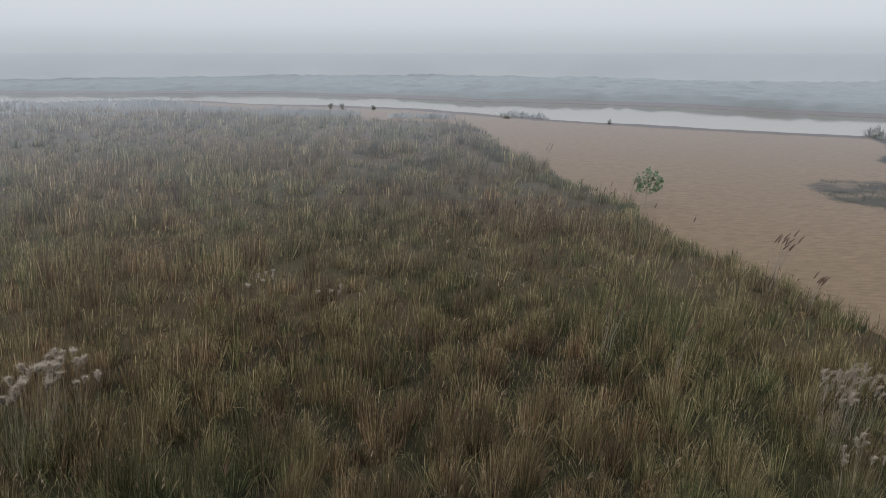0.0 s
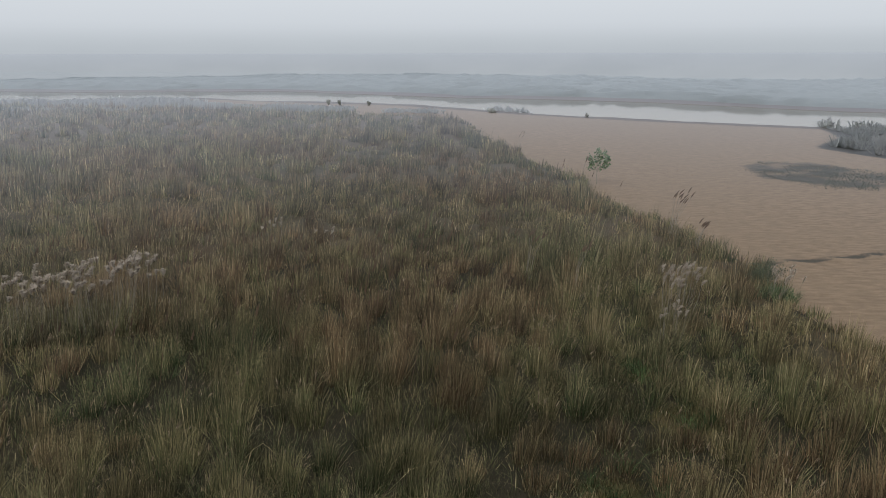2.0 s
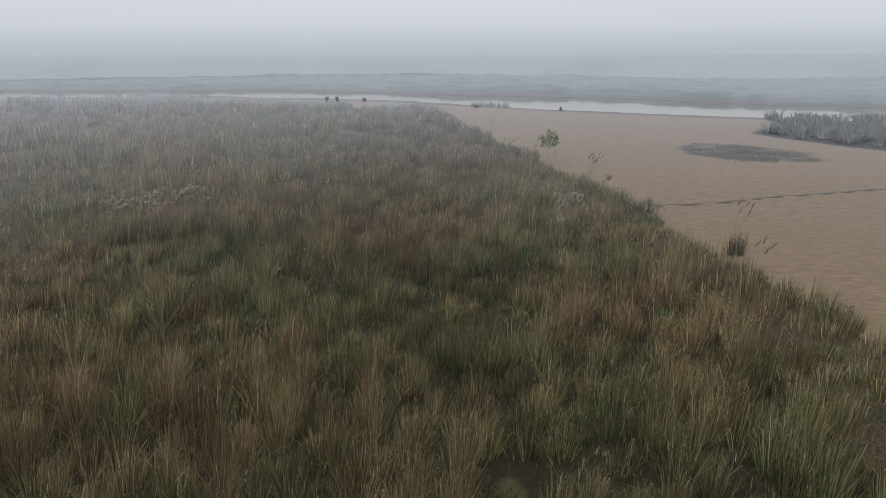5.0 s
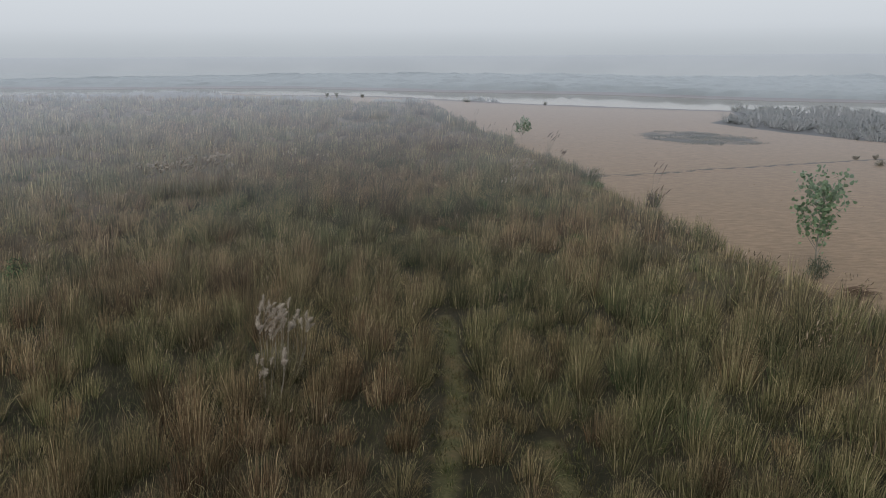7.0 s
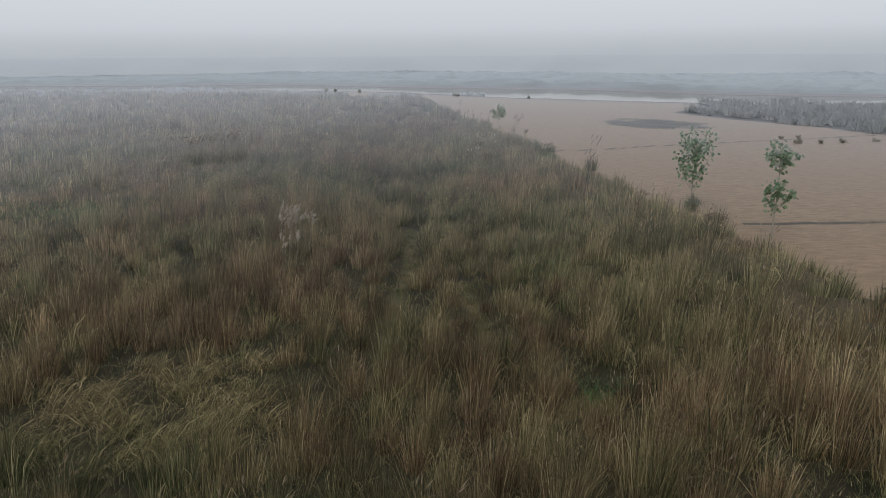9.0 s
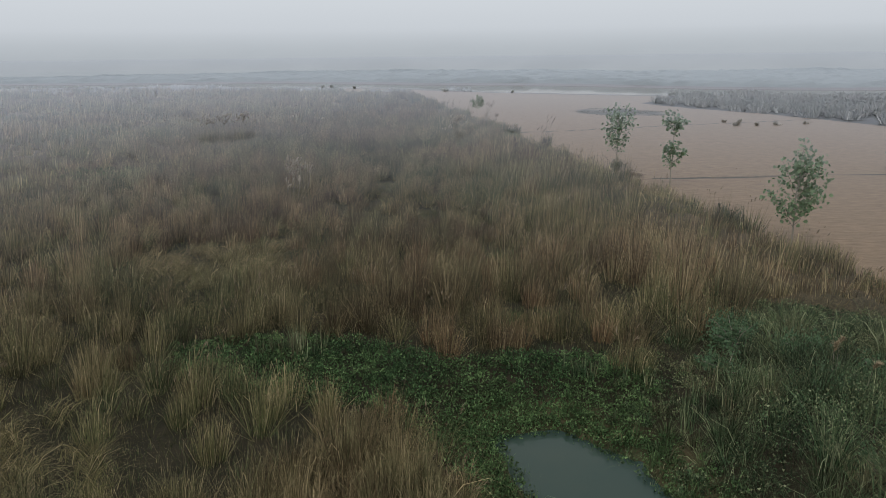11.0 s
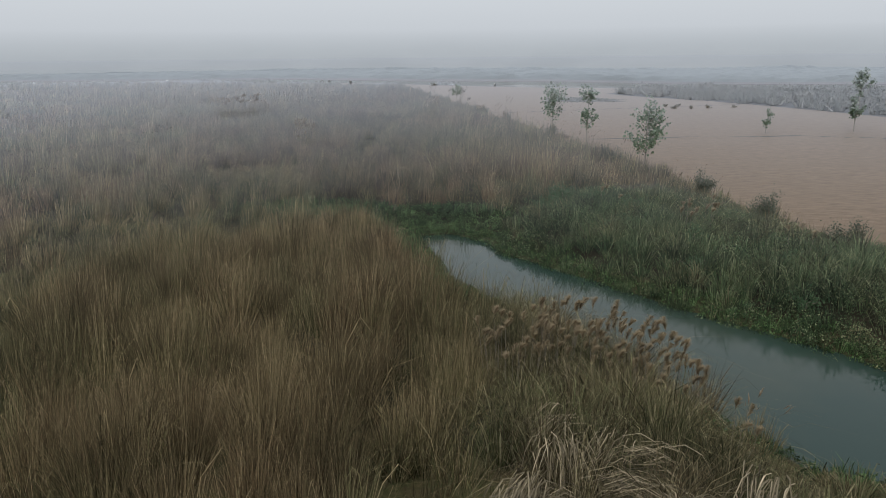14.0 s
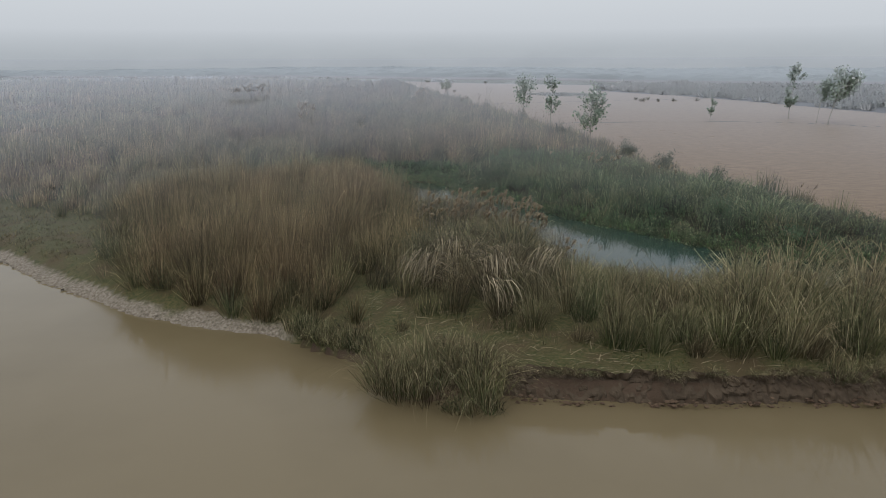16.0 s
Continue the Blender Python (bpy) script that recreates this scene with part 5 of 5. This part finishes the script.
# upright green rushes and leafy weeds at the pond
b = Blades()
for cx, cy, s, n, h in ((6.6, -50.6, 0.8, 26, 1.5), (18.5, -52.6, 0.6, 14, 1.3), (22.0, -56.0, 1.2, 24, 1.7), (30.0, -70.0, 2.0, 30, 1.3)):
    x, y = rng.normal(cx, s, n), rng.normal(cy, s * 0.6, n)
    tussocks(b, x, y, np.full(n, 20.0), rng.uniform(0.7, 1.1, n) * h, 12, 0.12, 0.15, 0.03, 0.1, (0.02, 0))
stuff("green_rushes", b, M_GREEN, "upright green rushes by the pond", "rushes")
gen = np.random.default_rng(9)
for i, (x, y, r, h) in enumerate([(24.5, -50.5, 1.5, 1.5), (26.8, -51.8, 1.5, 1.5), (23.2, -53.2, 1.2, 1.2), (28.4, -54.0, 1.4, 1.3), (25.6, -54.6, 1.3, 1.2), (27.5, -58.5, 1.2, 1.0), (25.0, -60.0, 1.0, 0.9), (29.5, -63.5, 1.2, 1.1), (32.0, -68.0, 1.2, 1.0), (28.2, -67.0, 1.0, 0.8), (34.5, -73.5, 1.3, 1.0), (31.0, -72.0, 0.9, 0.7), (37.0, -78.0, 1.2, 0.9)]):
    bush(x, y, r, h, 500 + i, "leafy green waterside weed clump", M_WEEDLEAF, 0.09, "waterside weeds")


# ---- single tussocks along the bar and in front of the tall stand ----
def tussock_shape(seed, height, count, tone):
    b = Blades()
    global rng
    rng = np.random.default_rng(seed)
    tussocks(b, np.zeros(3), np.array([-0.1, 0.0, 0.12]), np.full(3, 17.0), np.full(3, height), count, 0.26, 0.5, 0.018, 0.45, (0, -0.03), tone=np.array(tone), base_z=0.0, fine=True)
    return b


firsts = []
for i, (h, c, tone, mat, label) in enumerate([
        (1.5, 60, (0.1, 0.3, 0.2), M_CANE, "arching olive grass tussock at the edge of the river bar"),
        (1.2, 50, (0.5, 0.7, 0.6), M_CANE, "brown dry grass tussock at the edge of the river bar"),
        (1.7, 60, (0.3, 0.2, 0.5), M_TALL, "golden upright grass tussock in front of tall reeds")]):
    firsts.append((tussock_shape(600 + i, h, c, tone).mesh("grass_tussock", mat), label))
for i, (x, y, kind, turn, size) in enumerate([
        (21.2, -91.5, 0, 0.3, 1.0), (22.6, -92.6, 1, 1.4, 0.9), (23.6, -92.9, 0, 2.2, 1.0), (24.9, -93.4, 0, 3.9, 0.9), (26.2, -93.6, 1, 5.0, 1.0), (27.4, -93.7, 0, 0.9, 1.1), (28.6, -93.8, 0, 2.8, 1.0),
        (29.9, -94.0, 1, 1.1, 1.1), (31.3, -94.0, 0, 4.4, 1.2), (33.0, -94.1, 0, 5.7, 1.1), (20.0, -90.4, 1, 0.2, 0.9), (18.3, -89.6, 0, 1.9, 0.8), (16.6, -91.3, 1, 2.5, 0.6), (14.9, -90.4, 2, 0.0, 0.8),
        (13.2, -90.2, 2, 1.0, 0.9), (11.6, -89.2, 2, 2.0, 1.0), (10.0, -88.6, 0, 3.0, 1.0), (8.3, -87.7, 2, 4.0, 1.0), (6.6, -86.4, 0, 5.0, 1.1), (4.9, -85.0, 2, 0.5, 1.0), (3.4, -83.0, 0, 1.5, 1.1),
        (2.2, -80.6, 2, 2.5, 1.0), (1.2, -78.2, 0, 3.5, 1.0), (-4.4, -72.5, 0, 4.1, 0.7)]):
    me, label = firsts[kind]
    t = new("grass_tussock", me)
    t.location = (x, y, float(land(np.array([x]), np.array([y]))[0]))
    t.rotation_euler, t.scale = (0, 0, turn), (size, size, size)
    tagged(t, label, "grass tussock", "tussocks along the bank")


# ---- a heap of dead brushwood at the field edge ----
def brush_pile(x, y):
    gen = np.random.default_rng(71)
    root = thing("brush_pile", x, y, "low dark heap of dead brushwood at the field edge", "brushwood")
    for j in range(46):
        a, r, l = gen.uniform(0, 6.28), gen.uniform(0, 1.3), gen.uniform(0.6, 1.5)
        turn = gen.normal(0.4, 0.9)
        c = np.array([r * math.cos(a), 0.7 * r * math.sin(a), 0.08 + 0.45 * gen.uniform(0, 1) * (1.3 - r)])
        way = np.array([math.cos(turn), math.sin(turn), gen.normal(0.05, 0.15)]) * l / 2
        v, f = tube([c - way, c + [0, 0, 0.05], c + way], [0.03, 0.025, 0.01], 5)
        part("stick", mesh_from("stick", v, f, M_HEAD), root)


brush_pile(31.8, -5.2)


# ---- the cut face of the bank ----
def bank_face():
    """A steep crumbling cut: a ragged lip on top, hollows beneath it, slumped earth at the foot."""
    n, rows = 520, 18
    x = np.linspace(19.9, 46, n)
    y = np.interp(x, [p[0] for p in SHORE], [p[1] for p in SHORE])
    X, K = np.meshgrid(x, np.linspace(0, 1, rows))
    wall = 0.25 * (vnoise(X, K * 0, 1.3, 90) - 0.5)
    hollow = -0.3 * np.exp(-((K - 0.3) / 0.2) ** 2) * vnoise(X, K * 0.5, 0.9, 91)
    foot = 0.14 * step(K, 0.5, 1.0) * (0.25 + 0.9 * vnoise(X, K * 0.3, 0.7, 92))
    crumb = 0.2 * (vnoise(X, K * 1.08, 0.17, 93) - 0.5) + 0.12 * (vnoise(X, K * 1.08, 0.07, 94) - 0.5)
    lip = -0.36 + 0.1 * vnoise(X, K * 0, 0.4, 95) - 0.12 * (vnoise(X, K * 0, 0.8, 96) > 0.62)
    Z = lip + K * (-1.44 - lip) + 0.05 * (vnoise(X, K * 2, 0.2, 97) - 0.5)
    Y = np.broadcast_to(y, X.shape) - 0.02 - wall - hollow - foot - crumb
    quad = (np.arange(rows - 1)[:, None] * n + np.arange(n - 1)[None, :]).ravel()
    me = mesh_from("bank", np.stack([X.ravel(), Y.ravel(), Z.ravel()], 1), np.stack([quad, quad + n, quad + n + 1, quad + 1], 1), M_BANK)
    tagged(new("bank", me), "dark brown crumbling cut bank above the water", "river bank", kind="structure")


M_BANK = plain("bank_earth", (0.048, 0.037, 0.027), (0.115, 0.088, 0.062), 3.5, 0.95, 1.0, None, 0.2)
bank_face()

# ---- straw lying on the turf of the bar ----
b = Blades()
n = 2600
x, y = rng.uniform(12, 42, n), rng.uniform(-95.0, -87, n)
off = -inside(NEAR_RIVER, x, y)
keep = (off > 0.3) & (off < 4.5) & (inside(STRIP, x, y) < 0.3) & (inside(CANE, x, y) < 0.3) & (inside(TALL, x, y) < 0.3)
x, y = x[keep], y[keep]
n = len(x)
g = np.stack([x, y, land(x, y) + 0.05], 1)
a, l = rng.normal(0.1, 0.7, n), rng.uniform(0.15, 0.8, n)
way = np.stack([np.cos(a) * l, np.sin(a) * l, rng.uniform(-0.02, 0.06, n)], 1)
b.add(g, g + way * 0.5 + [0, 0, 0.04], g + way, rng.uniform(0.01, 0.026, n), np.stack([-np.sin(a), np.cos(a), 0 * a], 1), rng.uniform(0, 1, n))
stuff("straw_litter", b, M_PALE, "loose pale straw strewn over the turf", "straw")
